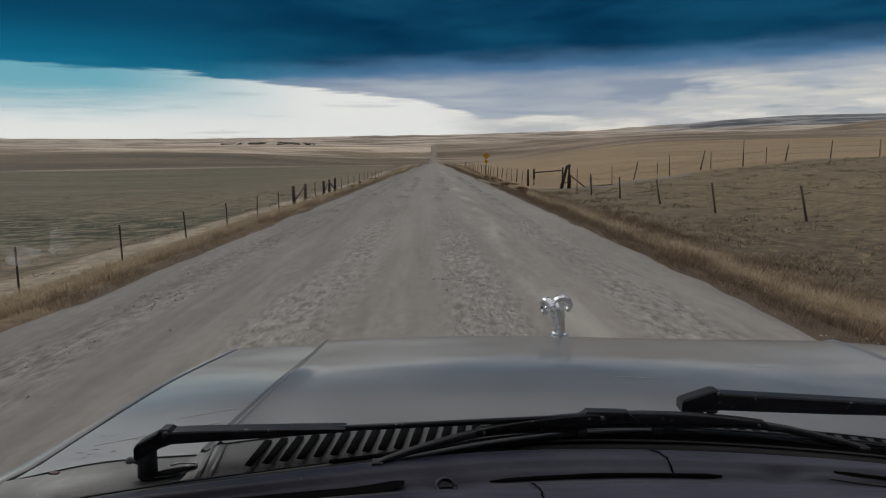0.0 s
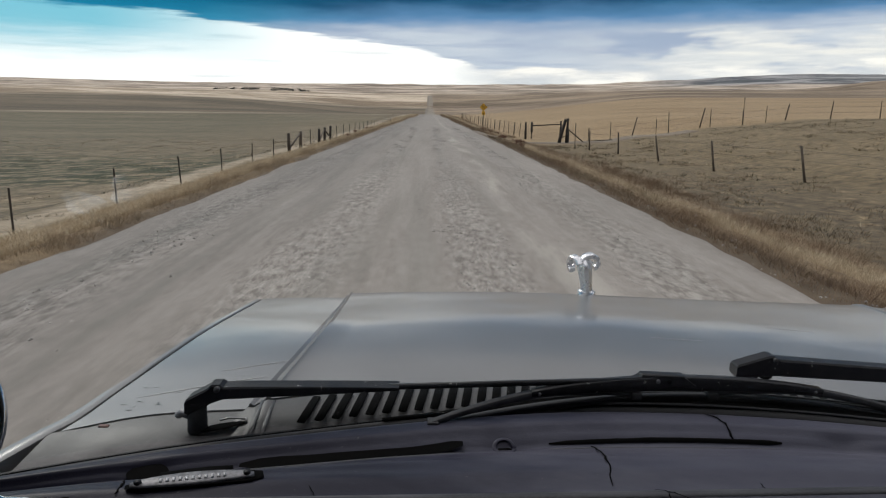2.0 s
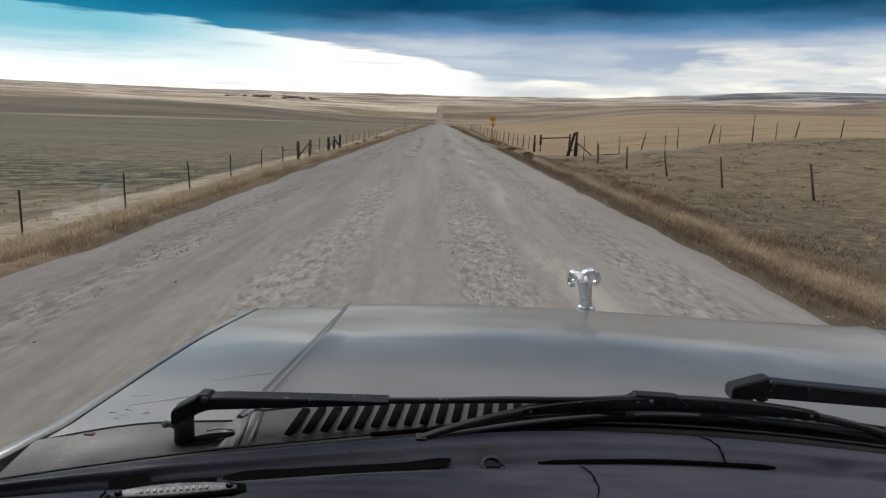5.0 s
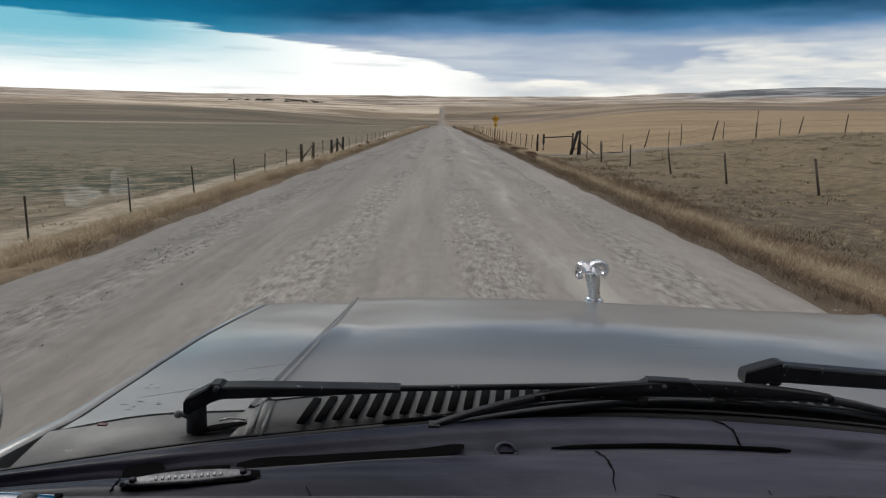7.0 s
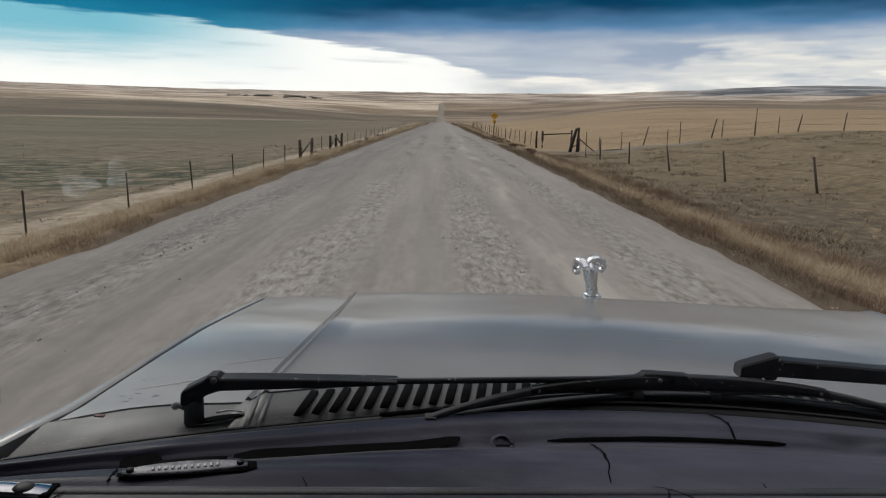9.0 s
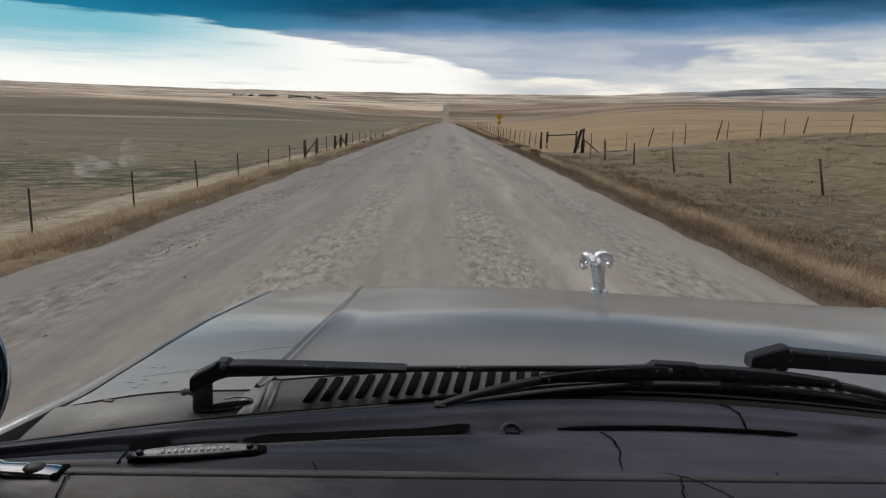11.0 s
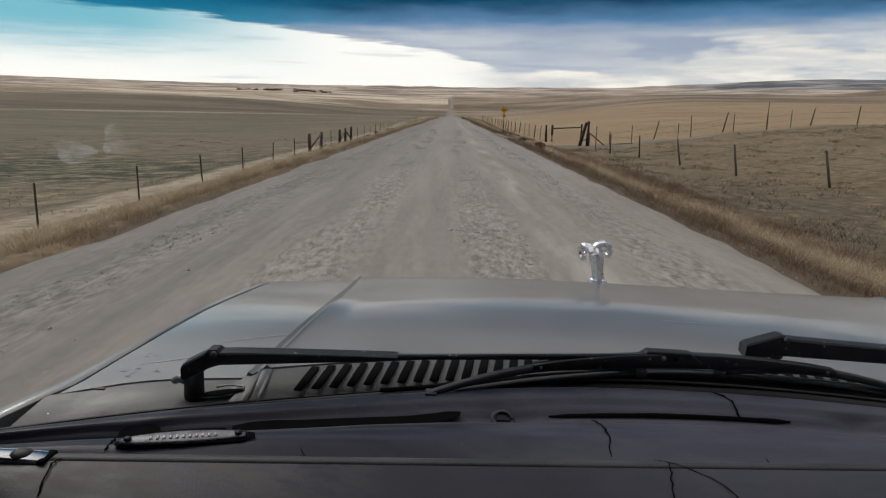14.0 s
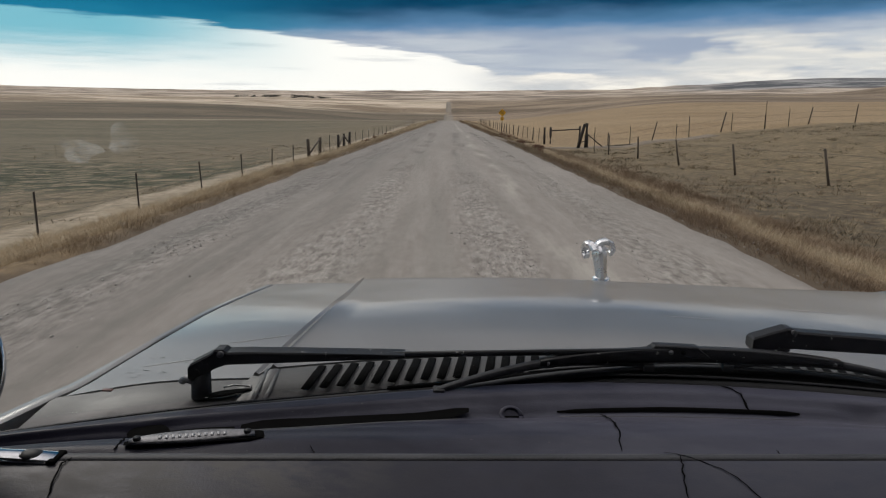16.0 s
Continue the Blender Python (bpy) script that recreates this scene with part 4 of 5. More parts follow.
def build_dash():
    fs = [k / 44 for k in range(45)]
    rows = []
    for i in range(151):
        x = -0.90 + 1.8 * i / 150
        row = [(x, y_screen(x) - 0.012, 1.12)]
        row += [dash_point(x, f) for f in fs]
        rows.append(row)
    dash = part("dashboard", sheet(rows, 0.006), VINYL, truck, "cracked dark grey vinyl dashboard top")
    PAD = ((0.016, 1.2015), (0.010, 1.2048), (0.002, 1.2078), (-0.010, 1.2078), (-0.03, 1.2045), (-0.08, 1.197), (-0.12, 1.185), (-0.16, 1.16), (-0.185, 1.12), (-0.18, 0.85), (-0.13, 0.6))
    rows = [[(-0.90 + 1.8 * i / 24, lip(-0.90 + 1.8 * i / 24) + dy, z) for dy, z in PAD] for i in range(25)]
    pad_rows = [r[2:] for r in rows]
    part("dash_pad", sheet(pad_rows, 0.006), LOWER, dash, "worn dark lower dash pad")
    part("rolled_edge", sheet([[(x, y, z + 0.0004) for x, y, z in r[1:4]] for r in rows], 0.003), WORN_LIT, dash, "scuffed rolled edge of the dash with a painted highlight")
    # defroster slots, a screw well and the number plate recess, their shade laid on in black
    def slot(x0, y0, x1, y1, sag, r=0.0055, lift=0.0, level=False):
        rows = []
        for j in range(41):
            f = j / 40
            x, y = x0 + (x1 - x0) * f, y0 + (y1 - y0) * f + sag * math.sin(math.pi * f)
            half = r * min(1.0, 0.35 + 9 * f, 0.45 + 9 * (1 - f)) * (1 + 0.12 * noise.noise((x * 30.0, y0 * 50.0, 0.0)))
            z = on_dash(x, y)[2] + lift
            # level tips the black sheet towards the camera so that it shows
            rows.append([(x, y + half * u, z + 0.25 * half * u) if level else on_dash(x, y + half * u, lift + 0.0012 * (1 - u * u)) for u in (-1.0, -0.5, 0.0, 0.5, 1.0)])
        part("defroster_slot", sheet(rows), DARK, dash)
    slot(-0.622, -0.866, -0.347, -0.784, 0.0, 0.0090, 0.0045, True)
    slot(-0.229, -0.771, 0.106, -0.748, 0.007, 0.003, 0.0012)
    slot(0.27, -0.742, 0.60, -0.80, 0.0, 0.003, 0.0012)
    # lit lower lips of the slots, the highlight put into a paler colour
    for x0, y0, x1, y1 in ((-0.229, -0.783, 0.11, -0.756), (0.26, -0.751, 0.60, -0.809), (-0.640, -0.886, -0.345, -0.799)):
        pts = [on_dash(x0 + (x1 - x0) * j / 12, y0 + (y1 - y0) * j / 12 + 0.003 * math.sin(math.pi * j / 12), 0.0) for j in range(13)]
        part("slot_lip", tube(pts, [0.0008] + [0.0018] * 11 + [0.0008], 8, 0.4), WORN_LIT, dash)
    x, y, r = -0.290, -0.776, 0.0105
    ring = [on_dash(x + 1.25 * r * math.cos(q), y + 0.95 * r * math.sin(q), 0.0004) for q in (2 * math.pi * k / 20 for k in range(21))]
    well = part("screw_well", tube([on_dash(x, y, -0.004), on_dash(x, y, 0.0004)], r, 18), DARK, dash)
    part("well_rim", tube(ring, 0.0035, 8, 0.35), VINYL, well)
    part("screw", tube([on_dash(x, y - 0.003, -0.002), on_dash(x, y - 0.003, 0.0018)], [0.0062, 0.005], 10), ALLOY, well)
    def shade_patch(pts, radii, flat=0.12):
        part("recess_shade", tube([on_dash(x, y, 0.0026) for x, y in pts], radii, 12, flat), DARK, dash)
    # hollow above the plate: its shade is a black sheet tipped to the camera
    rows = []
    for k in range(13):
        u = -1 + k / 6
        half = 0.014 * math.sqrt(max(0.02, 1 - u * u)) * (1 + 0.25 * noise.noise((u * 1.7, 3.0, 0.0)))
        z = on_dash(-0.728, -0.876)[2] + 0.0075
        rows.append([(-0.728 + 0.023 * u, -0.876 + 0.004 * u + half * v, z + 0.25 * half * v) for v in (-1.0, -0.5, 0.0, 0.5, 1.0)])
    part("recess_shade", sheet(rows), DARK, dash, "black sheet painting the shade of a hollow in the vinyl")
    shade_patch([(-0.708, -0.889), (-0.68, -0.880), (-0.655, -0.872), (-0.63, -0.864)], [0.006, 0.006, 0.007, 0.005])
    shade_patch([(-0.728, -0.936), (-0.715, -0.932), (-0.66, -0.917), (-0.60, -0.901), (-0.586, -0.896)], [0.004, 0.009, 0.0125, 0.0125, 0.008])
    # the plate: straight below, bowed above, tapering to its riveted ends
    zp = 1.2035
    rows = []
    for i in range(13):
        u = -1 + i / 6
        top = 0.0105 * (1 - u * u) ** 0.7 + 0.0035
        rows.append([(0.066 * u, -0.0095 + 0.004 * u * u, -0.0012), (0.066 * u, -0.0065 + 0.003 * u * u, 0.0008), (0.066 * u, top - 0.002, 0.001), (0.066 * u, top, -0.0004)])
    turn = pose(-0.659, -0.918, zp, 5, 0, 15)
    bm = sheet(rows, 0.0008)
    bmesh.ops.transform(bm, matrix=turn, verts=bm.verts[:])
    plate = part("number_plate", bm, ALLOY, dash, "small bowed stamped metal plate")
    for j in range(11):
        x = -0.036 + 0.0068 * j
        bm = box(x, x + 0.0032, -0.0025, 0.0045, 0.0006, 0.0015)
        bmesh.ops.transform(bm, matrix=turn, verts=bm.verts[:])
        part("stamped_bar", bm, STAMP, plate)
    for x in (-0.058, 0.058):
        bm = tube([(x, 0, -0.001), (x, 0, 0.0035)], 0.0042, 10)
        bmesh.ops.transform(bm, matrix=turn, verts=bm.verts[:])
        part("rivet", bm, WIPER, plate)
    def dash_crack(pts, wide=0.0016):
        crack([on_dash(x, y, 0.0016) for x, y in pts], dash, wide)
    dash_crack([(-0.172, -0.772), (-0.166, -0.786), (-0.163, -0.815), (-0.166, -0.845), (-0.172, -0.886)], 0.0014)
    dash_crack([(0.016, -0.690), (0.030, -0.703), (0.034, -0.720), (0.038, -0.748)], 0.0017)
    dash_crack([(-0.737, -0.835), (-0.733, -0.869)], 0.0018)
    dash_crack([(-0.743, -0.900), (-0.735, -0.925), (-0.735, -0.945)], 0.0016)
    dash_crack([(0.017, -0.866), (0.016, -0.884), (0.06, -0.888), (0.12, -0.884)], 0.0011)
    dash_crack([(-0.53, -0.914), (-0.524, -0.925), (-0.518, -0.936)], 0.0006)

    def on_pad(x, y):
        return (x, y, lerp_table([(-dy, z) for dy, z in PAD[2:8]], lip(x) - y) + 0.0013)
    def pad_crack(pts, wide):
        crack([on_pad(x, y) for x, y in pts], dash, wide)
    pad_crack([(-0.133, -0.912), (-0.110, -0.918), (-0.078, -0.938), (-0.063, -0.957), (-0.053, -0.985), (-0.047, -1.022), (-0.044, -1.06)], 0.0009)
    pad_crack([(-0.116, -0.918), (-0.120, -0.935), (-0.125, -0.955), (-0.131, -0.99)], 0.001)
    pad_crack([(-0.757, -0.985), (-0.762, -0.995), (-0.757, -1.015), (-0.749, -1.042)], 0.0011)
    return dash


def build_gasket():
    pts = [(x, y_screen(x) - 0.004, 1.187 - sink(x)) for x in [-0.92 + 1.84 * i / 40 for i in range(41)]]
    gasket = part("screen_gasket", tube(pts, [0.008 + 0.013 * smooth01(p[0], -0.45, 0.2) for p in pts], 10, 0.9), RUBBER, truck, "black ribbed rubber windscreen gasket")
    b2 = bmesh.new()
    for i in range(420):
        x = -0.90 + 1.8 * i / 419
        y = y_screen(x) + 0.005
        bmesh.ops.create_cube(b2, size=1.0, matrix=Matrix.LocRotScale((x, y, 1.1915 - sink(x)), Euler((0, 0, -0.6)), (0.0016, 0.0085, 0.005)))
    tagged(part("gasket_rib", b2, RUBBER, gasket, smooth=False), kind="stuff")
    # seal sheet in deep black: rubber together with the trough's painted shade
    rows = []
    for i in range(40):
        x = -0.46 + 1.34 * i / 39
        f = smooth01(x, -0.46, 0.05)
        y0, y1 = y_screen(x) - 0.004, y_screen(x) + 0.004 + 0.046 * f
        rows.append([(x, y0 - 0.006 * f, 1.186), (x, y0 - 0.006 * f, 1.197 + 0.008 * f - sink(x)), (x, 0.5 * (y0 + y1), 1.199 + 0.012 * f - sink(x)), (x, y1, 1.194 + 0.010 * f - sink(x)), (x, y1, 1.17)])
    part("lower_seal", sheet(rows), DARK, gasket, "wide black lower windscreen seal with the trough's shade painted in")
    for k, up, r in ((1, 0.0012, 0.0022), (2, 0.0008, 0.0016), (3, 0.001, 0.002)):
        part("seal_ridge", tube([(row[k][0], row[k][1], row[k][2] + up) for row in rows[6:]], r, 6), DUSTY, gasket, "grey ridge of the seal")


def build_cab():
    """Windscreen, pillars, roof, doors, back wall and box of the truck."""
    rows = []
    for i in range(9):
        f = i / 8
        rows.append([(x * (1.03 - 0.08 * f), y_screen(x) - 0.006 - (0.22 - 0.08 * x * x) * f, 1.192 + 0.66 * f) for x in [-0.9 + 1.8 * k / 24 for k in range(25)]])
    pane = part("windscreen", sheet(rows, 0.005), GLASS, truck, "slightly dirty clear windscreen")
    pane.visible_shadow = False
    for s in (-1, 1):
        # pillars thickened out of view to shade the dash
        part("pillar", tube([(s * 0.965, -0.935, 1.14), (s * 0.955, -0.97, 1.28), (s * 0.915, -1.07, 1.87)], 0.075, 12), CLOTH, truck, "dark windscreen pillar")
        rows2 = [[(s * (0.94 - 0.01 * smooth01(z, 0.9, 1.2)), y, z) for z in (0.55, 0.7, 0.85, 1.0, 1.12, 1.18)] for y in [-0.92 - 0.1 * k for k in range(14)]]
        door = part("door", sheet(rows2, 0.05), PAINT, truck)
        part("door_window", sheet([[(s * (0.935 - 0.05 * k / 4), y, z) for k, z in enumerate((1.14, 1.32, 1.5, 1.68, 1.87))] for y in [-1.02 - 0.1 * k for k in range(13)]], 0.005), SIDE_GLASS, door, "dark door glass, added unseen to dim the dash")
        part("back_pillar", box(s * 0.78 - 0.06, s * 0.78 + 0.06, -2.34, -2.20, 1.1, 1.9, 0.02), PAINT, truck)
        part("box_side", box(s * 0.92 - 0.04, s * 0.92 + 0.04, -4.3, -2.36, 0.6, 1.15, 0.02), PAINT, truck)
    part("roof", box(-0.90, 0.90, -2.36, -0.92, 1.86, 1.92, 0.025), PAINT, truck)
    # unseen wall without a window, closed to the roof to cut light from behind
    part("back_wall", box(-0.80, 0.80, -2.35, -2.27, 0.55, 1.87, 0.02), CLOTH, truck)
    part("cab_floor", box(-0.9, 0.9, -2.3, -0.3, 0.50, 0.55), CLOTH, truck)
    part("firewall", box(-0.88, 0.88, -0.72, -0.69, 0.5, 1.12), CLOTH, truck)
    part("box_floor", box(-0.92, 0.92, -4.3, -2.3, 0.58, 0.64), PAINT, truck)
    part("tailgate", box(-0.92, 0.92, -4.36, -4.28, 0.6, 1.15, 0.02), PAINT, truck)
    # residue of an old sticker on the inside of the glass
    for cx, cz, wide, high in ((-0.760, 1.515, 0.028, 0.020), (-0.722, 1.527, 0.020, 0.026)):
        bm = bmesh.new()
        rim = []
        for k in range(14):
            a = 2 * math.pi * k / 14
            r = 1.0 + 0.22 * math.sin(3 * a + cx * 40) + 0.12 * math.cos(5 * a)
            x, z = cx + wide * 0.6 * r * math.cos(a), cz + high * 0.6 * r * math.sin(a)
            f = (z - 1.192) / 0.66
            rim.append(bm.verts.new((x, y_screen(x / (1.03 - 0.08 * f)) - 0.016 - (0.22 - 0.08 * x * x) * f, z)))
        bm.faces.new(rim)
        overlay = part("sticker_residue", bm, RESIDUE, pane, "whitish residue of an old sticker")
        overlay.visible_shadow = False
    return pane


def wheel(x, y, r):
    w2 = 0.11
    prof = [(r - 0.13, -w2), (r - 0.02, -w2), (r, -w2 + 0.025), (r, w2 - 0.025), (r - 0.02, w2), (r - 0.13, w2)]
    rows = [[(x + t, y + a * math.cos(b), a * math.sin(b)) for a, t in prof] for b in (2 * math.pi * k / 28 for k in range(29))]
    lift = 1.2 - math.cos(radians(LEAN_TRUCK)) * 1.2 + math.tan(radians(LEAN_TRUCK)) * x
    top = road_height(x, y)
    rows = [[(px, py, pz + r + top + lift) for px, py, pz in row] for row in rows]
    tyre = part("tyre", sheet(rows), TYRE, truck, "dusty black tyre")
    rows = [[(x + t, y + a * math.cos(b), a * math.sin(b) + r + top + lift) for a, t in ((0.03, 0.02), (0.12, 0.03), (r - 0.13, -0.06), (r - 0.13, 0.1))] for b in (2 * math.pi * k / 20 for k in range(21))]
    part("rim", sheet(rows), ALLOY, tyre)


def build_truck():
    build_hood()
    build_cowl()
    build_ornament()
    wiper("wiper_arm", (-0.70, -0.79, 1.18), (-0.686, -0.736, 1.231), (-0.02, -0.655, 1.243), ((-0.395, -0.742, 1.212), (-0.018, -0.652, 1.236), (0.36, -0.680, 1.224)))
    wiper("wiper_arm", (0.115, -0.63, 1.18), (0.146, -0.612, 1.264), (0.88, -0.655, 1.258), None, 1.8)
    build_dash()
    build_gasket()
    build_cab()
    for x in (-0.82, 0.82):
        wheel(x, -0.10, 0.37)
        wheel(x, -3.55, 0.37)
    # washer nozzle and paint chip on the cowl
    part("washer_nozzle", tube([(-0.742, -0.735, 1.19), (-0.735, -0.74, 1.196), (-0.72, -0.742, 1.192)], 0.007, 8, 0.8), ALLOY, truck)
    part("paint_chip", box(-0.835, -0.822, -0.775, -0.768, 1.186, 1.1885, 0.001), RED, truck)
    mark = random.Random(12)
    for _ in range(16):
        x, y = mark.uniform(-0.85, -0.70), mark.uniform(-0.72, -0.58)
        if y < y_hood(x) + 0.012:
            continue
        a, half = mark.uniform(-0.5, 0.9), mark.uniform(0.002, 0.007)
        pts = [(x + half * u * math.cos(a), y + half * u * math.sin(a)) for u in (-1, 0, 1)]
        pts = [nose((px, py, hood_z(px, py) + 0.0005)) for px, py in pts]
        part("paint_chip", tube(pts, [0.0004, 0.0009, 0.0003], 5, 0.3), COWL, truck, "small dark chip in the silver paint")
    for x0, y0, x1, y1, r in ((0.02, -0.40, 0.13, -0.405, 0.0011), (-0.84, -0.645, -0.66, -0.57, 0.0012), (-0.74, -0.55, -0.62, -0.50, 0.001), (0.30, -0.30, 0.40, -0.31, 0.0009)):
        pts = []
        for k in range(9):
            x, y = x0 + (x1 - x0) * k / 8, y0 + (y1 - y0) * k / 8
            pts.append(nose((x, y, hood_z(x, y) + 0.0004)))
        part("scratch", tube(pts, [0.3 * r, 0.8 * r, r, 0.7 * r, r, 1.2 * r, 0.8 * r, r, 0.3 * r], 5, 0.3), SCRATCH, truck, "pale scratch in the paint")
    # round black dial with a chrome rim on a bracket screwed to the dash
    bracket = part("bracket", tube([(-0.875, -0.99, 1.245), (-0.862, -0.99, 1.222), (-0.83, -0.989, 1.210), (-0.773, -0.985, 1.2075)], [0.011, 0.0125, 0.0125, 0.0125], 8, 0.3), CHROME, truck, "chrome bracket screwed to the dash")
    part("screw_head", tube([(-0.798, -0.986, 1.208), (-0.798, -0.986, 1.2120), (-0.798, -0.986, 1.2145)], [0.0118, 0.0105, 0.0055], 16), RUBBER, bracket)
    part("end_cap", box(-0.777, -0.768, -0.998, -0.972, 1.2015, 1.2105, 0.002), DARK, bracket)
    bm = bmesh.new()
    bmesh.ops.create_icosphere(bm, subdivisions=3, radius=0.0145, matrix=Matrix.Translation((-0.878, -0.992, 1.240)))
    part("ball_joint", bm, RUST, bracket, "rusty brown ball joint")
    face = look((-0.902, -1.0, 1.300), (-0.40, -1.62, 1.64))
    bm = bmesh.new()
    tube([(0, 0, -0.012), (0, 0, 0.0), (0, 0, 0.024)], [0.072, 0.070, 0.05], 32, 1.12, bm)
    bmesh.ops.transform(bm, matrix=face, verts=bm.verts[:])
    dial = part("dial", bm, DARK, truck, "round black dash mirror with a chrome rim")
    ring = [(0.074 * math.cos(2 * math.pi * k / 40), 0.083 * math.sin(2 * math.pi * k / 40), -0.012) for k in range(41)]
    bm = tube(ring, 0.0055, 8)
    bmesh.ops.transform(bm, matrix=face, verts=bm.verts[:])
    part("rim", bm, CHROME, dial, "chrome rim")


build_truck()

# ---- fences, gate and sign ----
rng = random.Random(4)


def wooden_post(fence, x, y, high, r, mat, lean=(0, 0), name="post"):
    z = terrain(x, y) - 0.1
    top = (x + lean[0], y + lean[1], z + 0.1 + high)
    mid = tuple(0.5 * (p + q) + rng.uniform(-0.01, 0.01) for p, q in zip((x, y, z), top))
    return part(name, tube([(x, y, z), mid, top, (top[0], top[1], top[2] + 0.01)], [r * 1.08, r, r * 0.93, r * 0.6], 9), mat, fence)


def steel_post(fence, x, y, high, lean=(0, 0), white=False):
    z = terrain(x, y) - 0.1
    dx, dy = lean
    bm = bmesh.new()
    for ox, oy, sx, sy in ((0, 0, 0.045, 0.008), (0, 0.014, 0.008, 0.03)):
        rows = [[(x + ox + sx * a * 0.5 + dx * f, y + oy + sy * b * 0.5 + dy * f, z + (high + 0.1) * f) for a, b in ((-1, -1), (1, -1), (1, 1), (-1, 1))] for f in (0, 1)]
        lo, hi = [[bm.verts.new(p) for p in r] for r in rows]
        for k in range(4):
            bm.faces.new((lo[k], lo[(k + 1) % 4], hi[(k + 1) % 4], hi[k]))
        bm.faces.new(hi)
    post = part("post", bm, STEEL, fence, smooth=False)
    if white:
        part("post_tip", box(x + dx - 0.026, x + dx + 0.026, y + dy - 0.012, y + dy + 0.034, z + high + 0.02, z + high + 0.104), WHITE, post, "white-painted post tip")
    return post


def strands(fence, posts, heights, r=0.004):
    for h in heights:
        pts = []
        for (x, y) in posts:
            pts.append((x, y - 0.02, terrain(x, y) + h + rng.uniform(-0.03, 0.03)))
        out = [pts[0]]
        for a, b in zip(pts, pts[1:]):
            out += [tuple(0.5 * (p + q) - (0.02 if i == 2 else 0) for i, (p, q) in enumerate(zip(a, b))), b]
        part("wire", tube(out, r, 4, 1.0, cap=False), WIRE, fence)


def build_left_fence():
    fence = tagged(new("fence"), "thin steel-post wire fence along the grazed field", "fence")
    xl = -8.85
    spots = []
    for y in (-6.2, -1.6, 3.0, 7.5, 12.0, 16.6, 21.4, 26.0, 30.7, 35.2):
        steel_post(fence, xl, y, 0.98, (rng.uniform(-0.05, 0.05), rng.uniform(-0.06, 0.06)))
        spots.append((xl, y))
    for y in (39.4, 42.9, 50.4, 53.2, 55.6):
        spots.append((xl, y))
    steel_post(fence, xl, 46.7, 1.15)
    for k in range(20):
        y = 60.5 + 4.7 * k
        x = xl + 0.9 * smooth01(y, 60, 150)
        steel_post(fence, x, y, 1.15, (rng.uniform(-0.08, 0.08), 0), k % 6 == 2)
        spots.append((x, y))
    strands(fence, spots, (0.45, 0.75, 1.02))
    for ys, lo in (((39.4, 42.9), True), ((50.4, 53.2), False)):
        brace = tagged(new("fence_brace"), "weathered wooden brace posts in the wire fence", "fence brace", "fence braces")
        for y in ys:
            wooden_post(brace, xl, y, 1.15, 0.10, DARKWOOD if not lo else WOOD, (rng.uniform(-0.05, 0.05), 0.03))
        a, b = ys
        za, zb = terrain(xl, a), terrain(xl, b)
        part("brace_pole", tube([(xl, a, za + 0.25), (xl, b, zb + 1.0)], 0.05, 7), WOOD, brace)
        if not lo:
            wooden_post(brace, xl + 0.1, 55.6, 1.2, 0.1, DARKWOOD, (0.05, 0))
            part("brace_pole", tube([(xl, 53.2, zb + 1.0), (xl + 0.1, 55.6, zb + 0.3)], 0.05, 7), DARKWOOD, brace)


def build_right_fence():
    fence = tagged(new("fence"), "leaning weathered wooden posts with slack wire", "fence")
    spots = [(13.2, 4.0), (12.6, 9.0), (12.0, 14.2), (11.6, 19.6), (10.5, 24.0), (10.15, 29.3), (9.7, 34.5), (9.1, 38.6)]
    leans = [(0, 0.05), (0.05, 0), (-0.04, 0), (-0.24, 0.05), (-0.2, 0), (-0.22, 0.02), (-0.06, 0), (-0.02, 0)]
    for (x, y), lean in zip(spots, leans):
        wooden_post(fence, x, y, 1.15, 0.040, WOOD, lean)
    steel_post(fence, 8.95, 42.0, 1.55)
    strands(fence, spots + [(9.3, 47.0)], (0.4, 0.7, 1.0))
    far = tagged(new("fence"), "sparse crooked wooden posts along the golden field", "fence")
    far_spots = []
    for px, h, lean, r in ((11.0, 1.0, 0.0, 0.04), (12.6, 1.3, 0.0, 0.035), (14.2, 1.35, 0.32, 0.05), (16.0, 1.1, 0.0, 0.035), (16.95, 1.5, -0.05, 0.035), (19.3, 1.4, 0.3, 0.055),
                           (20.1, 1.2, 0.0, 0.035), (22.6, 1.95, 0.0, 0.055), (24.4, 1.2, 0.0, 0.035), (25.9, 1.2, 0.22, 0.06), (29.5, 1.3, 0.1, 0.05), (33.5, 1.3, 0.0, 0.05), (38.0, 1.4, 0.2, 0.05), (43.0, 1.4, 0.0, 0.05)):
        y = 46.0 + 0.10 * px
        wooden_post(far, px, y, h, 0.8 * r, WOOD if r > 0.04 else DARKWOOD, (lean, 0))
        far_spots.append((px, y))
    strands(far, far_spots, (0.5, 0.9), 0.005)
    line = tagged(new("fence"), "receding wire fence of thin posts beside the road", "fence")
    spots = []
    for k in range(24):
        y = 60 + 4.6 * k
        x = 7.7 + 0.6 * math.sin(k * 0.7) * 0.15 - 0.4 * smooth01(y, 60, 160)
        if rng.random() < 0.6:
            steel_post(line, x, y, 1.2, (rng.uniform(-0.12, 0.12), 0))
        else:
            wooden_post(line, x, y, 1.2, 0.05, WOOD, (rng.uniform(-0.15, 0.15), 0))
        spots.append((x, y))
    strands(line, spots, (0.5, 0.85, 1.1))


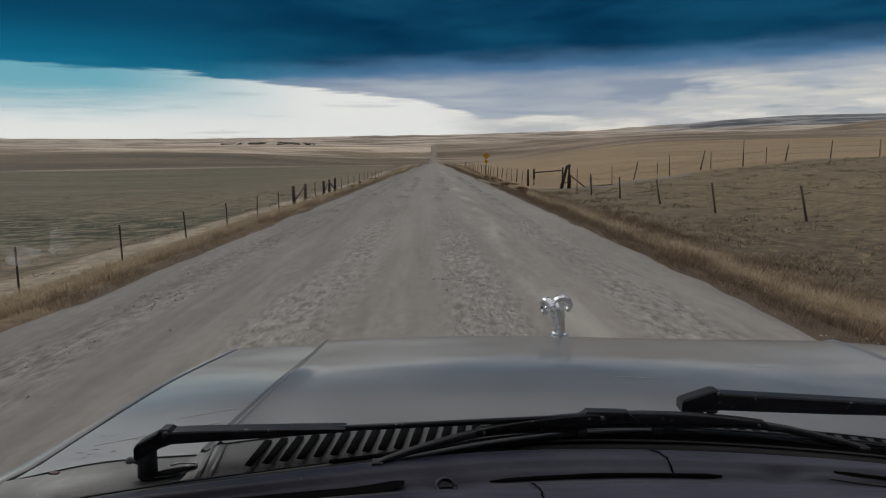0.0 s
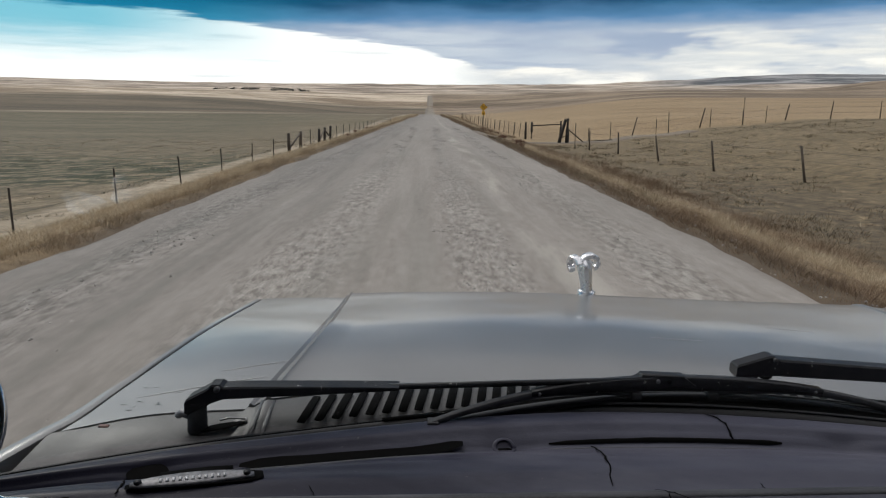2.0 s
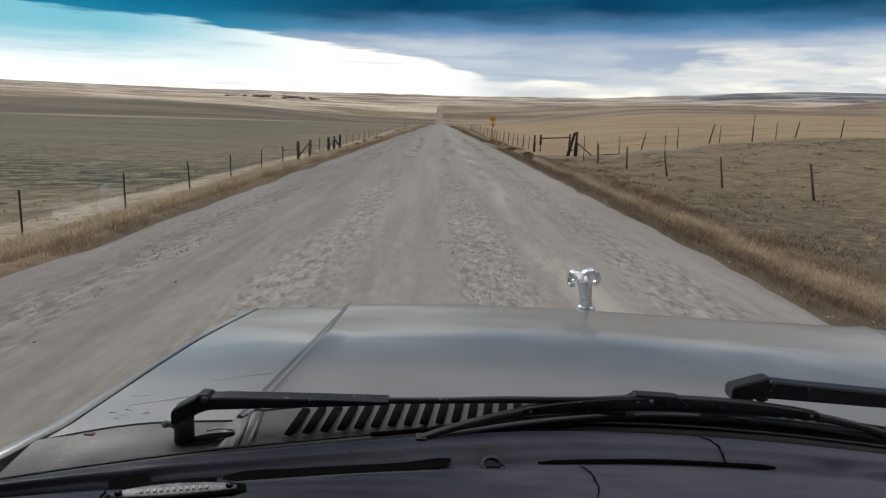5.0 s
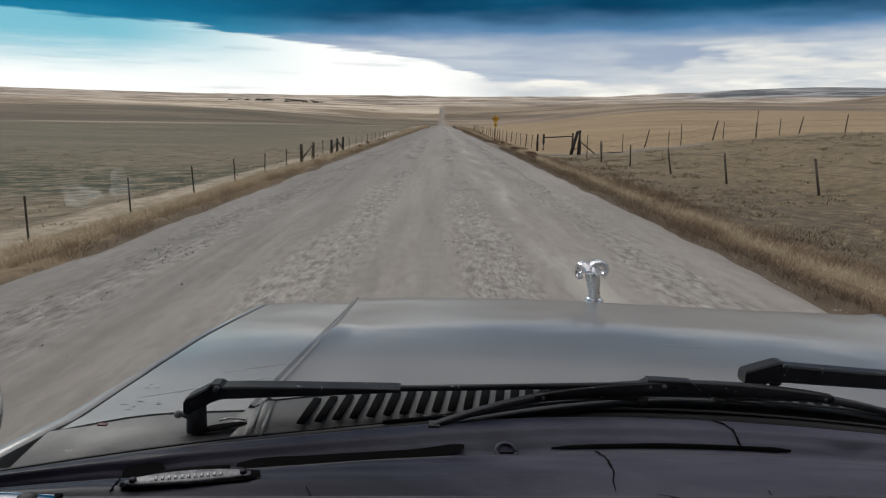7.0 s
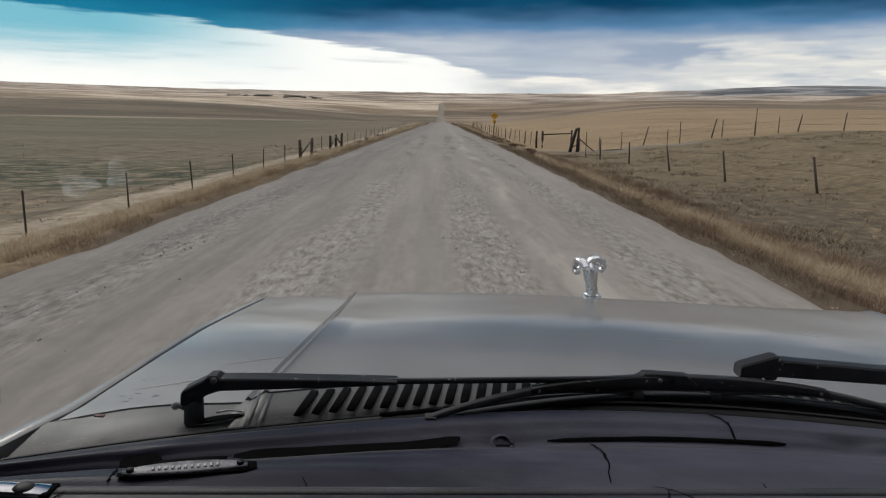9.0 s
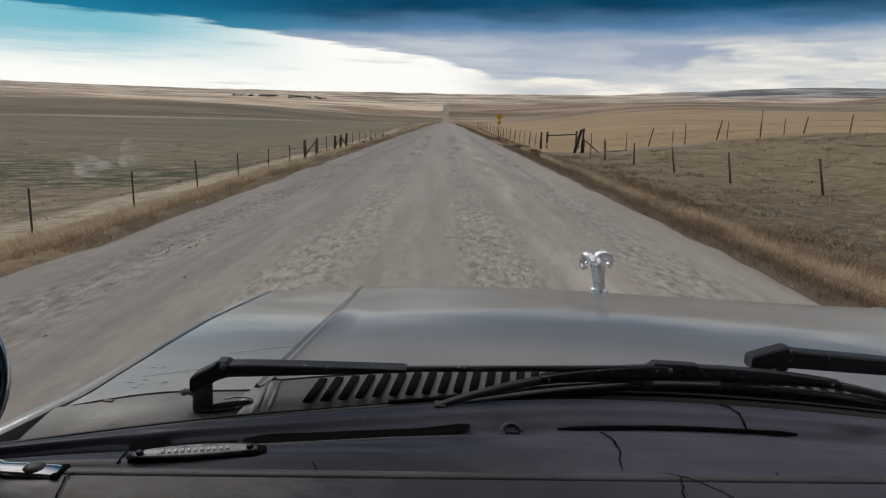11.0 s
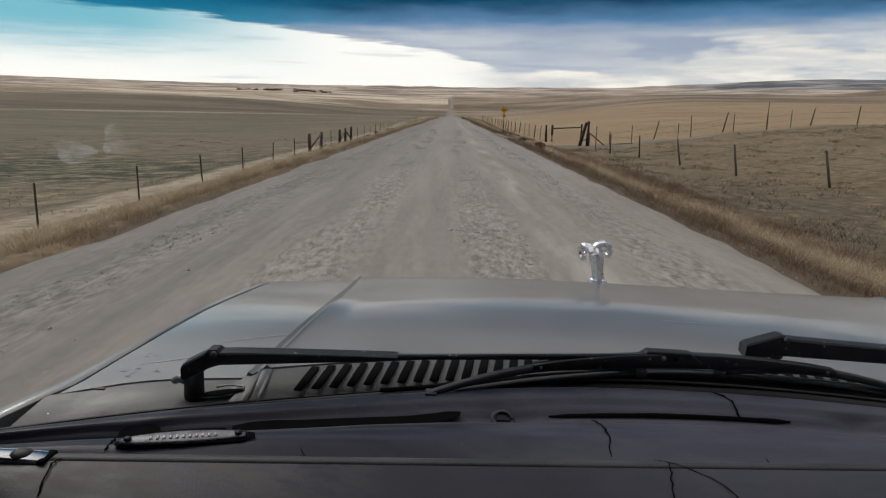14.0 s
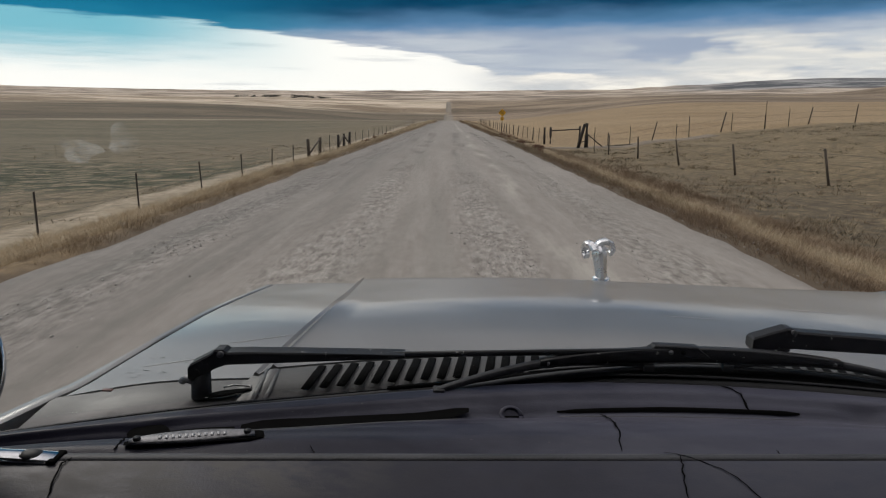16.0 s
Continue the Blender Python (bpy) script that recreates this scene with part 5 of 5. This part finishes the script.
def build_gate():
    gate = tagged(new("pole_gate"), "dark wooden pole gate with a single rail", "gate")
    posts = [(7.5, 54.5), (8.15, 55.6), (10.9, 57.2)]
    for x, y in posts:
        wooden_post(gate, x, y, 1.35, 0.10, DARKWOOD)
    (x0, y0), (x1, y1) = posts[1:]
    part("rail", tube([(x0, y0, terrain(x0, y0) + 1.05), (x1, y1, terrain(x1, y1) + 1.08)], 0.05, 8), DARKWOOD, gate)
    brace = tagged(new("gate_brace"), "tall leaning gate posts with a diagonal brace", "gate post")
    x, y = 9.35, 46.6
    wooden_post(brace, x, y, 1.75, 0.13, DARKWOOD)
    wooden_post(brace, x - 0.55, y + 0.2, 1.7, 0.11, DARKWOOD, (0.42, -0.1))
    z = terrain(x, y)
    part("brace_pole", tube([(x + 0.05, y, z + 1.0), (x + 1.25, y + 0.3, terrain(x + 1.25, y) + 0.02)], 0.045, 7), WOOD, brace)
    part("cross_pole", tube([(x - 0.6, y + 0.2, z + 0.35), (x + 0.05, y, z + 0.55)], 0.035, 7), DARKWOOD, brace)
    for k in range(2):
        px, py = x + 2.2 + 0.6 * k, y + 1.0 - 0.3 * k
        zz = terrain(px, py)
        log = part("fallen_pole", tube([(px - 0.6, py, zz + 0.03), (px + 0.5, py - 0.5, terrain(px + 0.5, py - 0.5) + 0.05)], 0.045, 7), WOOD)
        tagged(log, "grey fallen fence pole lying in the grass", "pole", "fallen poles")


def text_mesh(words, size, name, parent, mat, m):
    curve = bpy.data.curves.new(name, "FONT")
    curve.body, curve.size, curve.align_x, curve.align_y, curve.extrude, curve.offset = words, size, "CENTER", "CENTER", 0.002, 0.006
    holder = bpy.data.objects.new(name, curve)
    scene.collection.objects.link(holder)
    me = bpy.data.meshes.new_from_object(holder.evaluated_get(bpy.context.evaluated_depsgraph_get()))
    bpy.data.objects.remove(holder)
    me.materials.clear()
    me.materials.append(mat)
    ob = new(name, me)
    ob.parent = parent
    ob.matrix_local = m
    return ob


def build_sign():
    x, y = 6.9, 92.0
    z = terrain(x, y)
    sign = new("road_sign")
    sign.matrix_world = pose(x, y, z)
    tagged(sign, "yellow diamond dead end warning sign on a steel post", "sign")
    part("post", box(-0.035, 0.035, 0.0, 0.05, -0.2, 3.2, 0.006), STEEL, sign)
    bm = box(-0.38, 0.38, -0.012, -0.006, -0.38, 0.38)
    bmesh.ops.rotate(bm, cent=(0, 0, 0), matrix=Euler((0, radians(45), 0)).to_matrix(), verts=bm.verts[:])
    bmesh.ops.translate(bm, vec=(0, 0, 2.7), verts=bm.verts[:])
    panel = part("panel", bm, YELLOW, sign, "yellow diamond panel", smooth=False)
    for s in (-1, 1):
        for u in (-1, 1):
            a, b = (s * 0.49, 2.7), (0.0, 2.7 + u * 0.49)
            part("border", tube([(a[0], -0.013, a[1]), (b[0], -0.013, b[1])], 0.009, 4), BLACK, panel)
    up = Euler((radians(90), 0, 0)).to_matrix().to_4x4()
    text_mesh("DEAD", 0.20, "lettering", panel, BLACK, Matrix.Translation((0, -0.014, 2.80)) @ up)
    text_mesh("END", 0.20, "lettering", panel, BLACK, Matrix.Translation((0, -0.014, 2.58)) @ up)
    plate = part("plate", box(-0.23, 0.23, -0.012, -0.006, 1.70, 2.14), YELLOW, sign, "small yellow plate below the diamond", smooth=False)
    text_mesh("1", 0.15, "lettering", plate, BLACK, Matrix.Translation((0, -0.014, 2.03)) @ up)
    text_mesh("MILE", 0.15, "lettering", plate, BLACK, Matrix.Translation((0, -0.014, 1.84)) @ up)


build_left_fence()
build_right_fence()
build_gate()
build_sign()

# ---- plants, stones and distance ----


def stuff(name, verts, faces, mat, label, category):
    me = bpy.data.meshes.new(name)
    me.from_pydata(verts, [], faces)
    me.materials.append(mat)
    return tagged(new(name, me), label, category, kind="stuff")


def tufts(spots, blades, high, wide, splay):
    """Blades of grass round each spot, two triangles and a tip each."""
    verts, faces = [], []
    for x, y, s in spots:
        z = terrain(x, y) - 0.02
        for _ in range(blades):
            a = rng.uniform(0, 2 * math.pi)
            r = rng.uniform(0, 0.07) * (1 + s)
            h = high * s * rng.uniform(0.5, 1.15)
            out = splay * h * rng.uniform(0.2, 1.2)
            bx, by = x + r * math.cos(a), y + r * math.sin(a)
            t = rng.uniform(0, 2 * math.pi)
            wx2, wy2 = wide * s * math.cos(t), wide * s * math.sin(t)
            ox, oy = out * math.cos(a) + 0.12 * h, out * math.sin(a)
            k = len(verts)
            verts += [(bx - wx2, by - wy2, z), (bx + wx2, by + wy2, z),
                      (bx + wx2 * 0.7 + ox * 0.4, by + wy2 * 0.7 + oy * 0.4, z + h * 0.6), (bx - wx2 * 0.7 + ox * 0.4, by - wy2 * 0.7 + oy * 0.4, z + h * 0.6),
                      (bx + ox, by + oy, z + h)]
            faces += [(k, k + 1, k + 2, k + 3), (k + 3, k + 2, k + 4)]
    return verts, faces


def build_verges():
    for l, r, label in ((-8.4, ROAD_L + 0.12, "tall dry golden grass on the sloping verge"), (ROAD_R - 0.1, 6.9, "dry tan and russet grass on the ditch verge")):
        spots = []
        for y0, y1, per, s in ((-2, 10, 110, 0.75), (10, 25, 60, 0.85), (25, 60, 24, 1.05), (60, 140, 7, 1.4), (140, 280, 1.6, 1.9)):
            for _ in range(int(per * (y1 - y0) * (r - l))):
                x, y = rng.uniform(l, r), rng.uniform(y0, y1)
                if l > 0 and 43.5 < y < 56 and x < 4.0 + 0.6 * (y - 43.5):
                    continue
                if l > 0 and abs(y - 48.5) < 2.2:
                    continue
                edge = min(1.0, (x - ROAD_R) / 0.8) if l > 0 else min(1.0, (ROAD_L - x) / 0.5)
                patch = 0.75 + 0.6 * noise.noise((x * 0.5, y * 0.22, 7.0))
                if rng.random() < 0.25 + 0.75 * patch:
                    spots.append((x, y, s * (0.65 + 0.35 * max(0.0, edge)) * rng.uniform(0.6, 1.2) * (0.5 + 0.5 * patch) * (1.0 + 0.75 * noise.noise((x * 1.1, y * 0.7, 3.0)))))
        v, f = tufts(spots, 11, 0.26, 0.0034, 1.05)
        stuff("verge_grass", v, f, GRASS, label, "grass")
    spots = []
    for _ in range(14000):
        y = 1 + 44 * rng.random() ** 1.3
        x = 6.6 + (34 - 6.6) * rng.random() ** 1.2
        if noise.noise((x * 0.7, y * 0.5, 1.0)) > 0.02:
            spots.append((x, y, (0.3 + 1.1 * rng.random() ** 2) * (1 + y / 60)))
    v, f = tufts(spots, 11, 0.075, 0.0055, 1.9)
    stuff("pasture_grass", v, f, CLUMP, "short brown tussocks in the grazed pasture", "grass")
    spots = []
    for _ in range(15000):
        y = 2 + 40 * rng.random() ** 1.25
        x = 5.5 + 9.0 * rng.random() ** 1.5
        if rng.random() < 0.42 + 0.8 * noise.noise((x * 0.6, y * 0.45, 9.0)) - 0.05 * (x - 5.5) - 0.007 * y:
            spots.append((x, y, rng.uniform(0.25, 1.0) * rng.uniform(0.5, 1.1) * (1 + y / 70)))
    for _ in range(2600):
        y = 3 + 60 * rng.random() ** 1.2
        x = ROAD_R + 0.05 + 0.7 * rng.random() ** 1.3
        if not 43 < y < 52 and noise.noise((x * 1.1, y * 0.6, 12.0)) > -0.05:
            spots.append((x, y, rng.uniform(0.35, 0.8) * (1 + y / 70)))
    v, f = tufts(spots, 12, 0.17, 0.0042, 1.3)
    stuff("dead_scrub", v, f, SCRUB, "dark brown dead scrub along the ditch", "scrub")
    spots = []
    for _ in range(20000):
        y = 2 + 70 * rng.random() ** 1.3
        x = -8.6 - 50 * rng.random() ** 1.4
        if noise.noise((x * 0.4, y * 0.5, 4.0)) > 0.18:
            spots.append((x, y, rng.uniform(0.5, 1.1) * (1 + y / 60)))
    v, f = tufts(spots, 4, 0.07, 0.008, 1.4)
    stuff("pasture_grass", v, f, CLUMP, "low grazed tussocks in the greenish field", "grass")


def build_stones():
    verts, faces = [], []
    for _ in range(90000):
        y = 1.5 + 62 * rng.random() ** 1.6
        x = rng.uniform(ROAD_L + 0.1, ROAD_R + 0.45)
        lane = math.sin((x + 0.35) * 3.3)
        spill = x > ROAD_R - 0.25 and rng.random() < 0.10
        if not spill and rng.random() > 0.004 + 0.85 * smooth01(lane + 0.9 * noise.noise((x * 0.5, y * 0.2, 0)), 0.0, 1.1) * smooth01(noise.noise((x * 1.7, y * 0.5, 5.0)), -0.35, 0.35):
            continue
        s = (0.005 + 0.012 * rng.random() ** 3) * (1 + y / 45)
        z = (road_height(x, y) if x < ROAD_R - 0.15 else max(terrain(x, y), road_height(x, y) - 0.4 * (x - ROAD_R + 0.15))) + s * 0.25
        k = len(verts)
        t = rng.uniform(0, 3.14)
        c, d = math.cos(t), math.sin(t)
        for px, py, pz in ((1, 0, 0), (0, 1, 0), (-1, 0, 0), (0, -1, 0), (0.2, 0.1, 0.7), (0, 0, -0.7)):
            u = s * rng.uniform(0.7, 1.3)
            verts.append((x + u * (px * c - py * d), y + u * (px * d + py * c) * 1.3, z + u * pz))
        for a, b in ((0, 1), (1, 2), (2, 3), (3, 0)):
            faces += [(k + a, k + b, k + 4), (k + b, k + a, k + 5)]
    stuff("loose_stones", verts, faces, STONE, "loose pale gravel scattered over the road", "gravel")


def build_far_trees():
    bm = bmesh.new()
    for _ in range(46):
        a = radians(rng.choice([rng.uniform(-17.5, -14.2), rng.uniform(-14.5, -9.6)]))
        d = 1480 + rng.uniform(-60, 60)
        x, y = d * math.sin(a), d * math.cos(a)
        z = terrain(x, y)
        h = rng.uniform(2.0, 4.4)
        tube([(x, y, z - 1), (x, y, z + h * 0.5)], 0.4, 5, 1.0, bm)
        for _ in range(5):
            c = (x + rng.uniform(-4.5, 4.5), y + rng.uniform(-2, 2), z + h * rng.uniform(0.35, 0.95))
            r = rng.uniform(0.8, 1.6)
            got = bmesh.ops.create_icosphere(bm, subdivisions=1, radius=r, matrix=Matrix.Translation(c))["verts"]
            for v in got:
                v.co += Vector((rng.uniform(-1, 1), rng.uniform(-1, 1), rng.uniform(-1, 1))) * r * 0.35
    ob = part("tree_line", bm, TREE, None, smooth=False)
    tagged(ob, "distant dark line of shelterbelt trees on the hill", "trees", kind="stuff")


def build_weeds():
    """Russet dead weeds: branching stems with small seed heads."""
    bm = bmesh.new()
    for _ in range(26):
        a, h = rng.uniform(0, 2 * math.pi), rng.uniform(0.16, 0.36)
        out = rng.uniform(0.06, 0.22)
        tip = (out * math.cos(a), out * math.sin(a), h)
        mid = (0.4 * tip[0], 0.4 * tip[1], 0.55 * h)
        tube([(0.1 * tip[0], 0.1 * tip[1], -0.05), mid, tip], [0.005, 0.004, 0.003], 4, 1.0, bm)
        for _ in range(5):
            f = rng.uniform(0.5, 1.0)
            p = Vector(mid).lerp(Vector(tip), f)
            q = p + Vector((rng.uniform(-0.09, 0.09), rng.uniform(-0.09, 0.09), rng.uniform(0.02, 0.10)))
            tube([p, q], [0.003, 0.007], 4, 1.0, bm)
    weed = part("dead_weed", bm, WEED, None, smooth=False)
    tagged(weed, "russet dead weed with dry seed heads on the verge", "weed", "verge weeds")
    spots = [(4.3, 33.0), (4.6, 37.5), (5.1, 40.0), (4.1, 41.5), (5.6, 42.4), (4.4, 57.5), (5.0, 59.0), (5.8, 61.0), (4.6, 63.5), (5.4, 66.0),
             (4.7, 45.0), (5.2, 70.0), (-6.2, 47.0), (-6.9, 58.0), (-6.0, 64.0), (-7.2, 72.0)]
    for i, (x, y) in enumerate(spots):
        m = pose(x, y, terrain(x, y), 0, 0, rng.uniform(0, 360))
        if i == 0:
            weed.matrix_world = m
        else:
            copy_thing(weed, m)


def build_rocks():
    bm = bmesh.new()
    got = bmesh.ops.create_icosphere(bm, subdivisions=2, radius=1.0)["verts"]
    for v in got:
        v.co *= 1 + 0.28 * noise.noise(v.co * 1.3)
        v.co.z *= 0.55
    rock = part("rock", bm, PALE, None, smooth=False)
    tagged(rock, "pale angular field stone half sunk in the verge", "rock", "verge rocks")
    for i, (x, y, r) in enumerate(((4.0, 7.8, 0.075), (4.9, 11.5, 0.06), (4.2, 16.0, 0.09), (-5.6, 9.0, 0.06), (-6.3, 17.0, 0.08))):
        m = pose(x, y, terrain(x, y) + 0.2 * r, 0, 0, 77 * i)
        if i == 0:
            rock.scale = (r, r, r)
            rock.matrix_world = m @ Matrix.Diagonal((r, r, r, 1))
        else:
            copy_thing(rock, m)


build_verges()
build_weeds()
build_rocks()
build_stones()
build_far_trees()
